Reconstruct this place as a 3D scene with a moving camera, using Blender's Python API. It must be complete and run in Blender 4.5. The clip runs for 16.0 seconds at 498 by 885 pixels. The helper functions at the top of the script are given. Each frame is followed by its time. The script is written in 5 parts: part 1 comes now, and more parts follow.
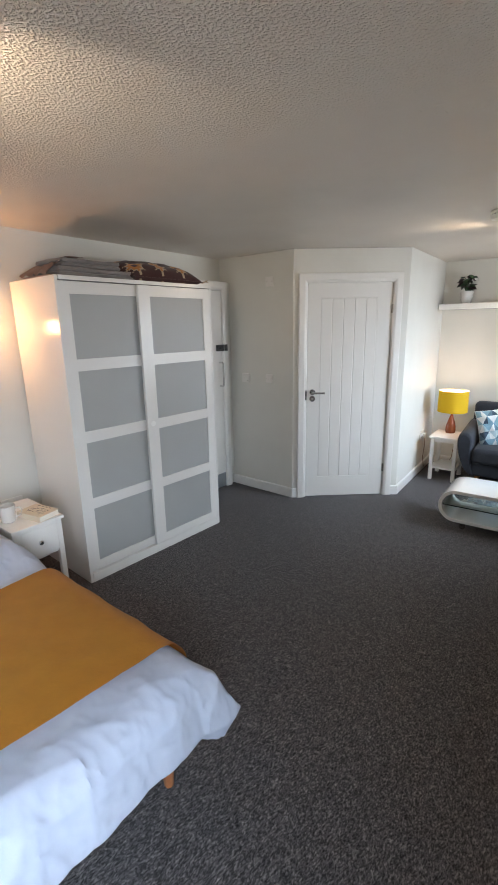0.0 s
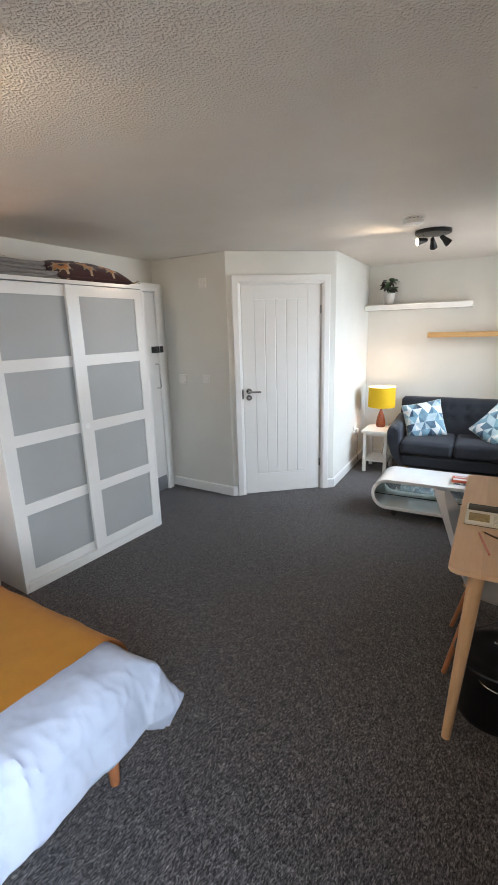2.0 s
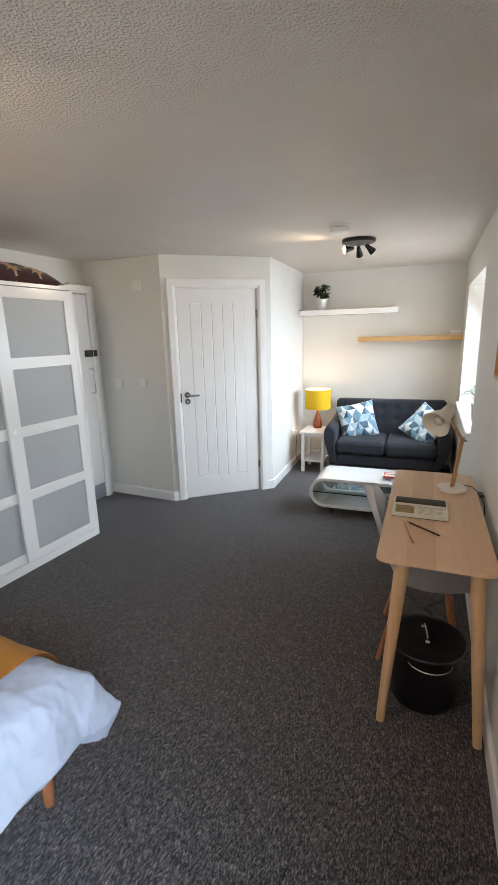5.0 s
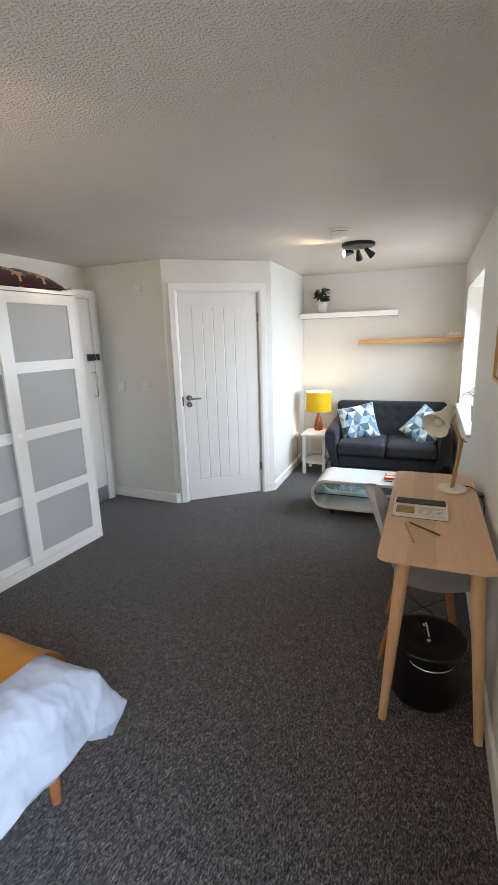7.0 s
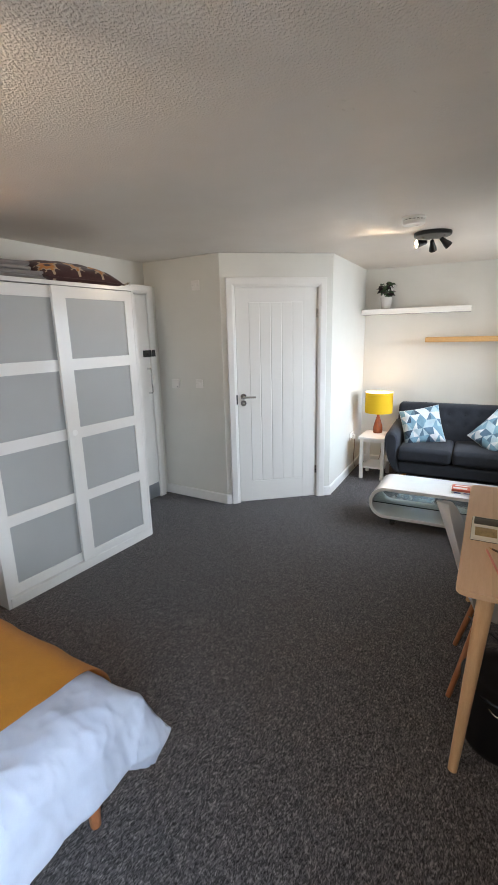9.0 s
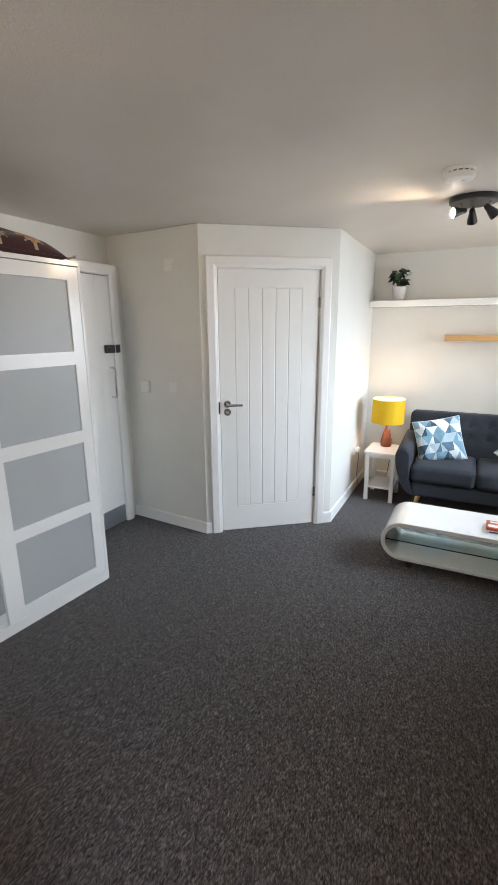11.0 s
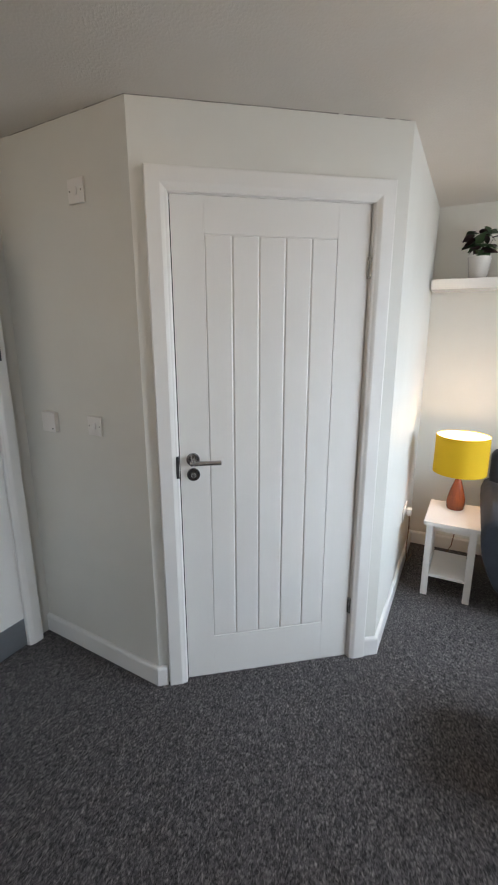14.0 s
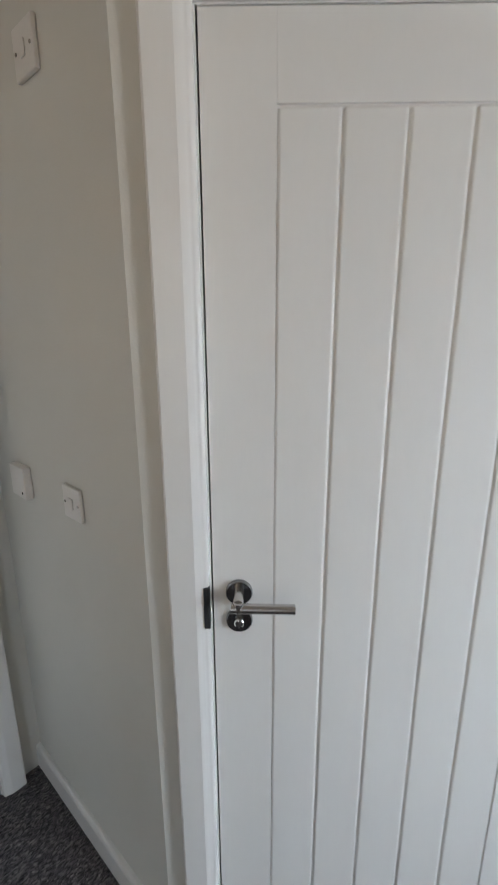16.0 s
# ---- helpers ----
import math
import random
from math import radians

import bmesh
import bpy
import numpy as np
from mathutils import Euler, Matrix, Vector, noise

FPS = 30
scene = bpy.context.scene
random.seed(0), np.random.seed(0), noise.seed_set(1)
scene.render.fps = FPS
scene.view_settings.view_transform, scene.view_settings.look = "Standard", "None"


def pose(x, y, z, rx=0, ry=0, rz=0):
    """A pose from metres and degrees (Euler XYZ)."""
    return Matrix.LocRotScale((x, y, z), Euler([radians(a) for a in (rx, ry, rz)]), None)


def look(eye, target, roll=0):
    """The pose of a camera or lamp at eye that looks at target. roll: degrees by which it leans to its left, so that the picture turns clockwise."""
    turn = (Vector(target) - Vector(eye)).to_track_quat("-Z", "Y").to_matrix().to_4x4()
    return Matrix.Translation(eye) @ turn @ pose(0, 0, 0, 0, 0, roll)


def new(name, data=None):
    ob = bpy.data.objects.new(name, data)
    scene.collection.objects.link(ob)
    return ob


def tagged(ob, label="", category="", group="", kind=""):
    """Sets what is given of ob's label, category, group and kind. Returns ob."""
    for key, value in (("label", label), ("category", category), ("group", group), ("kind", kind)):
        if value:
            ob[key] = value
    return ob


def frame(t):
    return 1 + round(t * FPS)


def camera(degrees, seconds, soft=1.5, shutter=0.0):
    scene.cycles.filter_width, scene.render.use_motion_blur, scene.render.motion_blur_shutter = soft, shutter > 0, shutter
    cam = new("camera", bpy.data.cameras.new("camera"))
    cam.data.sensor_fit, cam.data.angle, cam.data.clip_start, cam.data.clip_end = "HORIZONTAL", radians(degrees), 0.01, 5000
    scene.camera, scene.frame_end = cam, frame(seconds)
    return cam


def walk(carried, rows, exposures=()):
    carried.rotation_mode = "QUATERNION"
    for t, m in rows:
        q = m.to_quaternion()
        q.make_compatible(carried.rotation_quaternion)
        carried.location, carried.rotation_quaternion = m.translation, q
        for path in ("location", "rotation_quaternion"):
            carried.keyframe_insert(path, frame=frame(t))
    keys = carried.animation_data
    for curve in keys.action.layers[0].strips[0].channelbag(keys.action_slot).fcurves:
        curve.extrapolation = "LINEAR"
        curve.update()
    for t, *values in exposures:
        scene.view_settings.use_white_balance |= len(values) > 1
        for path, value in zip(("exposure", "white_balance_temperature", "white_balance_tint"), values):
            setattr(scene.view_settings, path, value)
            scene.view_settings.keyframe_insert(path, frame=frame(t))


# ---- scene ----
cam = camera(58.7, 16.0, soft=1.0, shutter=0.4)
PATH = [
    (0, (-0.169, 2.241, 1.641), (-1.385, 3.745, 1.13), -1.1),
    (0.5, (-0.135, 2.24, 1.607), (-1.298, 3.79, 1.116), -1.5),
    (1, (-0.132, 2.23, 1.607), (-1.23, 3.828, 1.117), -1.5),
    (1.5, (-0.123, 2.217, 1.603), (-1.178, 3.843, 1.111), -1.6),
    (2, (-0.103, 2.217, 1.594), (-1.115, 3.87, 1.102), -1.7),
    (2.5, (-0.094, 2.21, 1.591), (-1.044, 3.899, 1.096), -1.8),
    (3, (-0.084, 2.222, 1.585), (-0.977, 3.942, 1.089), -1.6),
    (3.5, (-0.074, 2.214, 1.583), (-0.907, 3.963, 1.089), -1.4),
    (4, (-0.067, 2.214, 1.578), (-0.884, 3.973, 1.089), -1.4),
    (4.5, (-0.062, 2.222, 1.577), (-0.857, 3.993, 1.095), -1.4),
    (7, (-0.051, 2.191, 1.58), (-0.847, 3.966, 1.116), -1.8),
    (7.5, (-0.054, 2.187, 1.578), (-0.917, 3.932, 1.118), -1.9),
    (8, (-0.072, 2.191, 1.578), (-0.972, 3.916, 1.117), -1.6),
    (8.5, (-0.095, 2.224, 1.59), (-1.055, 3.914, 1.12), -1.6),
    (8.7, (-0.119, 2.259, 1.593), (-1.114, 3.928, 1.119), -1.5),
    (11, (-0.505, 3.019, 1.582), (-1.466, 4.701, 1.082), -0.4),
    (11.5, (-0.617, 3.269, 1.602), (-1.589, 4.939, 1.089), -0.5),
    (12, (-0.736, 3.508, 1.559), (-1.713, 5.179, 1.055), -0.6),
    (12.5, (-0.902, 3.741, 1.562), (-1.871, 5.418, 1.062), -0.4),
    (13, (-1.014, 3.964, 1.551), (-1.958, 5.655, 1.053), -0.1),
    (13.5, (-1.125, 4.226, 1.557), (-2.069, 5.919, 1.063), 0.1),
    (14, (-1.241, 4.437, 1.531), (-2.205, 6.119, 1.039), -0.1),
    (14.5, (-1.406, 4.657, 1.539), (-2.4, 6.318, 1.035), -0.2),
    (15, (-1.535, 4.847, 1.544), (-2.542, 6.497, 1.033), -0.1),
    (15.5, (-1.649, 5.079, 1.545), (-2.81, 6.621, 1.021), -0.6),
    (16, (-1.747, 5.228, 1.535), (-3.030, 6.679, 1.037), -0.3),
]
EXPOSURE = [(0, -0.04), (0.5, 0.12), (1, 0.14), (1.5, 0.18), (4, 0.28), (7.5, 0.28), (8.5, 0.2), (11, 0.24), (12, 0.22), (13, -0.10), (14, -0.12), (15.5, -0.12), (16, -0.2)]
walk(cam, [(t, look(eye, target, roll)) for t, eye, target, roll in PATH], EXPOSURE)

# ---- world and lights ----
world = bpy.data.worlds.new("world")
scene.world = world
world.use_nodes = True
wn, wl = world.node_tree.nodes, world.node_tree.links
sky = wn.new("ShaderNodeTexSky")
sky.sky_type, sky.sun_disc = "NISHITA", False
sky.sun_elevation, sky.sun_rotation = radians(38), radians(-70)
wl.new(sky.outputs[0], wn["Background"].inputs[0])
wn["Background"].inputs[1].default_value = 0.12


def lamp(name, kind, energy, color, m, **kw):
    data = bpy.data.lights.new(name, kind)
    data.energy, data.color = energy, color
    for key, value in kw.items():
        setattr(data, key, value)
    ob = new(name, data)
    ob.matrix_world = m
    return ob


lamp("sun", "SUN", 2.5, (1.0, 0.95, 0.88), look((-6, 2, 6), (0, 4, 0)), angle=radians(0.6))
lamp("window_daylight", "AREA", 21, (0.66, 0.82, 1.0), look((0.44, 6.52, 1.45), (-1.5, 6.45, 0.35)), shape="RECTANGLE", size=1.5, size_y=1.1, spread=radians(105))
lamp("bed_window_daylight", "AREA", 39, (0.66, 0.82, 1.0), look((0.45, 1.60, 1.41), (-1.6, 1.90, 0.05)), shape="RECTANGLE", size=1.4, size_y=1.05, spread=radians(115))
# light thrown up through the windows by the ground outside
lamp("window_ground_bounce", "AREA", 13, (0.96, 0.96, 0.98), look((0.43, 6.52, 1.40), (-2, 6.45, 1.9)), shape="RECTANGLE", size=1.5, size_y=1.0)
lamp("bed_window_ground_bounce", "AREA", 15, (1.0, 0.95, 0.90), look((0.44, 1.60, 1.38), (-2, 2.2, 1.9)), shape="RECTANGLE", size=1.4, size_y=1.0)
WARM = (1.0, 0.47, 0.18)
SPOT_WHITE = (1.0, 0.78, 0.55)

# ---- materials ----


def nodes_of(name):
    m = bpy.data.materials.new(name)
    m.use_nodes = True
    nt = m.node_tree
    return m, nt, nt.nodes["Principled BSDF"]


def node(nt, kind, **kw):
    n = nt.nodes.new(kind)
    for key, value in kw.items():
        if key in n.inputs:
            n.inputs[key].default_value = value
        else:
            setattr(n, key, value)
    return n


def ramp(nt, fac, stops):
    r = nt.nodes.new("ShaderNodeValToRGB")
    els = r.color_ramp.elements
    while len(els) < len(stops):
        els.new(0.5)
    for e, (p, c) in zip(els, stops):
        e.position, e.color = p, (*c, 1)
    nt.links.new(fac, r.inputs[0])
    return r.outputs[0]


def place(nt, scale=(1, 1, 1)):
    tc = nt.nodes.new("ShaderNodeTexCoord")
    mp = nt.nodes.new("ShaderNodeMapping")
    mp.inputs["Scale"].default_value = scale
    nt.links.new(tc.outputs["Object"], mp.inputs["Vector"])
    return mp.outputs[0]


def noise_tex(nt, vec, scale, detail=4.0, rough=0.55):
    n = node(nt, "ShaderNodeTexNoise", Scale=scale, Detail=detail, Roughness=rough)
    nt.links.new(vec, n.inputs["Vector"])
    return n.outputs["Fac"]


def bump_to(nt, bsdf, height, strength, dist):
    b = node(nt, "ShaderNodeBump", Strength=strength, Distance=dist)
    nt.links.new(height, b.inputs["Height"])
    nt.links.new(b.outputs[0], bsdf.inputs["Normal"])


def shade(c, k):
    return tuple(min(1.0, v * k) for v in c)


def plain(name, col, rough=0.5, metal=0.0, var=0.06, scale=6.0, bump=0.15, fine=160.0, dist=0.001, stretch=(1, 1, 1), coat=0.0):
    """Paint, plastic, cloth or metal: colour drifts at two scales, with a fine relief."""
    m, nt, b = nodes_of(name)
    v = place(nt, stretch)
    big, small = noise_tex(nt, v, scale, 3), noise_tex(nt, v, fine, 3)
    mx = node(nt, "ShaderNodeMath", operation="MULTIPLY_ADD")
    nt.links.new(small, mx.inputs[0])
    mx.inputs[1].default_value = 0.45
    sc = node(nt, "ShaderNodeMath", operation="MULTIPLY")
    nt.links.new(big, sc.inputs[0])
    sc.inputs[1].default_value = 0.55
    nt.links.new(sc.outputs[0], mx.inputs[2])
    nt.links.new(ramp(nt, mx.outputs[0], [(0.3, shade(col, 1 - var)), (0.7, shade(col, 1 + var))]), b.inputs["Base Color"])
    rr = node(nt, "ShaderNodeMapRange")
    rr.inputs["To Min"].default_value, rr.inputs["To Max"].default_value = max(0.02, rough - 0.06), min(1, rough + 0.06)
    nt.links.new(big, rr.inputs[0])
    nt.links.new(rr.outputs[0], b.inputs["Roughness"])
    b.inputs["Metallic"].default_value = metal
    b.inputs["Coat Weight"].default_value = coat
    if bump:
        bump_to(nt, b, small, bump, dist)
    return m


def wood(name, dark, light, scale=9.0, stretch=(1, 12, 12), rough=0.45):
    m, nt, b = nodes_of(name)
    v = place(nt, stretch)
    n = noise_tex(nt, v, scale, 6, 0.6)
    fine = noise_tex(nt, v, scale * 7, 3)
    ad = node(nt, "ShaderNodeMath", operation="MULTIPLY_ADD")
    nt.links.new(fine, ad.inputs[0])
    ad.inputs[1].default_value = 0.35
    s2 = node(nt, "ShaderNodeMath", operation="MULTIPLY")
    nt.links.new(n, s2.inputs[0])
    s2.inputs[1].default_value = 0.65
    nt.links.new(s2.outputs[0], ad.inputs[2])
    nt.links.new(ramp(nt, ad.outputs[0], [(0.32, dark), (0.66, light)]), b.inputs["Base Color"])
    b.inputs["Roughness"].default_value = rough
    bump_to(nt, b, ad.outputs[0], 0.12, 0.0008)
    return m


def planked(m, width):
    """Strips of veneer that differ a little in tone, laid along y."""
    nt = m.node_tree
    b = nt.nodes["Principled BSDF"]
    col = b.inputs["Base Color"].links[0].from_socket
    sp = nt.nodes.new("ShaderNodeSeparateXYZ")
    nt.links.new(place(nt), sp.inputs[0])
    dv = node(nt, "ShaderNodeMath", operation="DIVIDE")
    nt.links.new(sp.outputs[0], dv.inputs[0])
    dv.inputs[1].default_value = width
    fl = node(nt, "ShaderNodeMath", operation="FLOOR")
    nt.links.new(dv.outputs[0], fl.inputs[0])
    wn2 = node(nt, "ShaderNodeTexWhiteNoise", noise_dimensions="1D")
    nt.links.new(fl.outputs[0], wn2.inputs["W"])
    tone = ramp(nt, wn2.outputs["Value"], [(0.0, (0.84, 0.82, 0.80)), (1.0, (1.06, 1.06, 1.06))])
    mul = node(nt, "ShaderNodeMix", data_type="RGBA", blend_type="MULTIPLY")
    mul.inputs[0].default_value = 1.0
    nt.links.new(col, mul.inputs[6])
    nt.links.new(tone, mul.inputs[7])
    nt.links.new(mul.outputs[2], b.inputs["Base Color"])
    return m


def fabric(name, dark, light, weave=900.0, rough=0.9, sheen=0.2):
    m, nt, b = nodes_of(name)
    v = place(nt)
    n1, n2 = noise_tex(nt, v, weave, 2), noise_tex(nt, v, 14, 4)
    mx = node(nt, "ShaderNodeMath", operation="MULTIPLY_ADD")
    nt.links.new(n1, mx.inputs[0])
    mx.inputs[1].default_value = 0.7
    s2 = node(nt, "ShaderNodeMath", operation="MULTIPLY")
    nt.links.new(n2, s2.inputs[0])
    s2.inputs[1].default_value = 0.3
    nt.links.new(s2.outputs[0], mx.inputs[2])
    nt.links.new(ramp(nt, mx.outputs[0], [(0.35, dark), (0.65, light)]), b.inputs["Base Color"])
    b.inputs["Roughness"].default_value = rough
    b.inputs["Sheen Weight"].default_value = sheen
    bump_to(nt, b, mx.outputs[0], 0.3, 0.001)
    return m


def carpet_mat():
    m, nt, b = nodes_of("loop_pile_carpet")
    v = place(nt)
    warp = noise_tex(nt, v, 60, 2)
    ad = node(nt, "ShaderNodeVectorMath", operation="MULTIPLY_ADD")
    nt.links.new(v, ad.inputs[0])
    ad.inputs[1].default_value = (1, 1, 1)
    cmb = nt.nodes.new("ShaderNodeCombineXYZ")
    wm = node(nt, "ShaderNodeMath", operation="MULTIPLY")
    nt.links.new(warp, wm.inputs[0])
    wm.inputs[1].default_value = 0.012
    nt.links.new(wm.outputs[0], cmb.inputs[0])
    nt.links.new(wm.outputs[0], cmb.inputs[1])
    nt.links.new(cmb.outputs[0], ad.inputs[2])
    st = nt.nodes.new("ShaderNodeMapping")
    st.inputs["Rotation"].default_value = (0, 0, radians(28))
    st.inputs["Scale"].default_value = (1, 0.42, 1)
    nt.links.new(ad.outputs[0], st.inputs["Vector"])
    vo = node(nt, "ShaderNodeTexVoronoi", Scale=330.0)
    nt.links.new(st.outputs[0], vo.inputs["Vector"])
    sep = nt.nodes.new("ShaderNodeSeparateColor")
    nt.links.new(vo.outputs["Color"], sep.inputs[0])
    yarn = noise_tex(nt, st.outputs[0], 150, 5, 0.72)
    yr = node(nt, "ShaderNodeMapRange")
    for key, value in (("From Min", 0.30), ("From Max", 0.70)):
        yr.inputs[key].default_value = value
    nt.links.new(yarn, yr.inputs[0])
    half = node(nt, "ShaderNodeMix", data_type="FLOAT")
    half.inputs[0].default_value = 0.62
    nt.links.new(sep.outputs[0], half.inputs[2])
    nt.links.new(yr.outputs[0], half.inputs[3])
    fleck = ramp(nt, half.outputs[0], [(0.22, (0.022, 0.0195, 0.020)), (0.42, (0.058, 0.0525, 0.0535)), (0.54, (0.104, 0.094, 0.096)), (0.68, (0.180, 0.162, 0.164)), (0.84, (0.30, 0.272, 0.268))])
    mid = noise_tex(nt, st.outputs[0], 46, 5, 0.65)
    tone = ramp(nt, mid, [(0.34, (0.64, 0.63, 0.65)), (0.5, (0.92, 0.92, 0.92)), (0.66, (1.28, 1.27, 1.24))])
    mul = node(nt, "ShaderNodeMix", data_type="RGBA", blend_type="MULTIPLY")
    mul.inputs[0].default_value = 1.0
    nt.links.new(fleck, mul.inputs[6])
    nt.links.new(tone, mul.inputs[7])
    nt.links.new(mul.outputs[2], b.inputs["Base Color"])
    b.inputs["Roughness"].default_value = 0.95
    b.inputs["Specular IOR Level"].default_value = 0.15
    b.inputs["Sheen Weight"].default_value = 0.15
    inv = node(nt, "ShaderNodeMath", operation="SUBTRACT")
    inv.inputs[0].default_value = 1.0
    nt.links.new(vo.outputs["Distance"], inv.inputs[1])
    hs = node(nt, "ShaderNodeMath", operation="ADD")
    nt.links.new(inv.outputs[0], hs.inputs[0])
    nt.links.new(sep.outputs[1], hs.inputs[1])
    bump_to(nt, b, hs.outputs[0], 0.8, 0.004)
    return m


def ceiling_mat():
    m, nt, b = nodes_of("stippled_ceiling_paint")
    v = place(nt)
    n1 = noise_tex(nt, v, 118, 2, 0.5)
    h = ramp(nt, n1, [(0.42, (0, 0, 0)), (0.56, (0.5, 0.5, 0.5)), (0.68, (1, 1, 1))])
    big = noise_tex(nt, v, 2.5, 4)
    nt.links.new(ramp(nt, big, [(0.3, (0.655, 0.600, 0.535)), (0.7, (0.705, 0.650, 0.585))]), b.inputs["Base Color"])
    b.inputs["Roughness"].default_value = 0.45
    sp = nt.nodes.new("ShaderNodeSeparateXYZ")
    nt.links.new(v, sp.inputs[0])
    rg = node(nt, "ShaderNodeMapRange")
    for key, value in (("From Min", 3.10), ("From Max", 3.95), ("To Min", 1.0), ("To Max", 0.055)):
        rg.inputs[key].default_value = value
    slope = node(nt, "ShaderNodeMath", operation="MULTIPLY_ADD")
    nt.links.new(sp.outputs[0], slope.inputs[0])
    slope.inputs[1].default_value = -0.25
    nt.links.new(sp.outputs[1], slope.inputs[2])
    nt.links.new(slope.outputs[0], rg.inputs[0])
    mh = node(nt, "ShaderNodeMath", operation="MULTIPLY")
    nt.links.new(h, mh.inputs[0])
    nt.links.new(rg.outputs[0], mh.inputs[1])
    bump_to(nt, b, mh.outputs[0], 1.0, 0.0070)
    return m


def wall_mat():
    m, nt, b = nodes_of("wall_paint")
    v = place(nt)
    big, roll = noise_tex(nt, v, 1.7, 5, 0.6), noise_tex(nt, v, 210, 3)
    nt.links.new(ramp(nt, big, [(0.3, (0.665, 0.652, 0.602)), (0.7, (0.715, 0.702, 0.652))]), b.inputs["Base Color"])
    b.inputs["Roughness"].default_value = 0.55
    bump_to(nt, b, roll, 0.25, 0.0012)
    return m


def glow(name, col, strength):
    m, nt, b = nodes_of(name)
    b.inputs["Base Color"].default_value = (*col, 1)
    b.inputs["Emission Color"].default_value = (*col, 1)
    b.inputs["Emission Strength"].default_value = strength
    return m


def glass_mat(name, col=(1, 1, 1), rough=0.0):
    m, nt, b = nodes_of(name)
    b.inputs["Base Color"].default_value = (*col, 1)
    b.inputs["Transmission Weight"].default_value = 1.0
    b.inputs["Roughness"].default_value = rough
    b.inputs["IOR"].default_value = 1.45
    return m


def shade_mat(name="mustard_shade_cloth", dark=(0.74, 0.47, 0.008), light=(0.84, 0.55, 0.015), thin=0.25):
    m, nt, b = nodes_of(name)
    v = place(nt, (1, 1, 1))
    n1 = noise_tex(nt, v, 500, 2)
    c = ramp(nt, n1, [(0.3, dark), (0.7, light)])
    nt.links.new(c, b.inputs["Base Color"])
    b.inputs["Roughness"].default_value = 0.8
    tr = nt.nodes.new("ShaderNodeBsdfTranslucent")
    nt.links.new(c, tr.inputs[0])
    mix = nt.nodes.new("ShaderNodeMixShader")
    mix.inputs[0].default_value = thin
    nt.links.new(b.outputs[0], mix.inputs[1])
    nt.links.new(tr.outputs[0], mix.inputs[2])
    nt.links.new(mix.outputs[0], nt.nodes["Material Output"].inputs[0])
    return m


CARPET, CEIL, WALL = carpet_mat(), ceiling_mat(), wall_mat()
TRIM = plain("white_gloss_trim", (0.775, 0.76, 0.735), 0.3, var=0.03, bump=0.06, fine=90)
DOORW = plain("white_satin_door_paint", (0.78, 0.76, 0.725), 0.36, var=0.012, bump=0.03, fine=120, stretch=(1, 1, 0.3))
LACQ = plain("white_foil_board", (0.78, 0.765, 0.735), 0.20, var=0.012, bump=0, fine=40, scale=1.2)
FROST = plain("frosted_grey_glass", (0.39, 0.40, 0.395), 0.40, var=0.05, scale=2.2, bump=0.05, fine=300)
GLOSSW = plain("white_high_gloss", (0.80, 0.80, 0.79), 0.08, var=0.02, bump=0.0, coat=0.6)
PLASTW = plain("white_plastic", (0.82, 0.81, 0.78), 0.35, var=0.03, bump=0.04)
PLATEW = plain("aged_white_plastic", (0.78, 0.755, 0.72), 0.35, var=0.03, bump=0.04)
LAMPW = plain("cream_white_metal", (0.82, 0.77, 0.69), 0.35, var=0.03, bump=0.04)
SHELLW = plain("white_moulded_plastic", (0.78, 0.78, 0.80), 0.4, var=0.03, bump=0.06)
STEEL = plain("brushed_steel", (0.56, 0.55, 0.54), 0.26, 1.0, var=0.08, bump=0.08, fine=300)
# bright polished metal; the dark room it mirrors is put into the base colour
POLISH = plain("polished_steel_dark_reflection", (0.32, 0.32, 0.33), 0.14, 1.0, var=0.04, bump=0.0)
CHROME = plain("chrome", (0.72, 0.72, 0.72), 0.1, 1.0, var=0.02, bump=0.0)
KICK = plain("brushed_aluminium_plate", (0.40, 0.42, 0.45), 0.42, 0.85, var=0.06, bump=0.1, fine=220, stretch=(0.1, 1, 1))
BLACKM = plain("black_satin_metal", (0.012, 0.012, 0.013), 0.35, var=0.15, bump=0.05)
ENAMEL = plain("black_enamel", (0.008, 0.008, 0.009), 0.3, var=0.2, bump=0.05, fine=60)
DARKPL = plain("dark_grey_plastic", (0.03, 0.031, 0.033), 0.4, var=0.1)
BIRCH = planked(wood("pale_birch_veneer", (0.66, 0.43, 0.265), (0.74, 0.51, 0.33), 4.0, (14, 1.2, 14), 0.36), 0.108)
BIRCHL = wood("pale_birch_leg", (0.58, 0.34, 0.175), (0.69, 0.44, 0.24), 5.0, (10, 10, 1), 0.42)
OAK = wood("oak_veneer", (0.42, 0.23, 0.08), (0.55, 0.33, 0.13), 7.0, (1.2, 14, 14), 0.5)
BEECH = wood("beech_dowel", (0.33, 0.12, 0.045), (0.46, 0.185, 0.08), 8.0, (10, 10, 1), 0.4)
TEAK = wood("reddish_turned_wood", (0.16, 0.035, 0.012), (0.27, 0.065, 0.02), 9.0, (9, 9, 1), 0.25)
LAMPWD = wood("light_oak_arm", (0.45, 0.23, 0.08), (0.58, 0.33, 0.14), 8.0, (10, 10, 1), 0.45)
SOFA = fabric("charcoal_sofa_wool", (0.012, 0.015, 0.022), (0.030, 0.036, 0.050), sheen=0.06)
LINEN = fabric("white_cotton", (0.66, 0.71, 0.82), (0.75, 0.80, 0.91), 700)
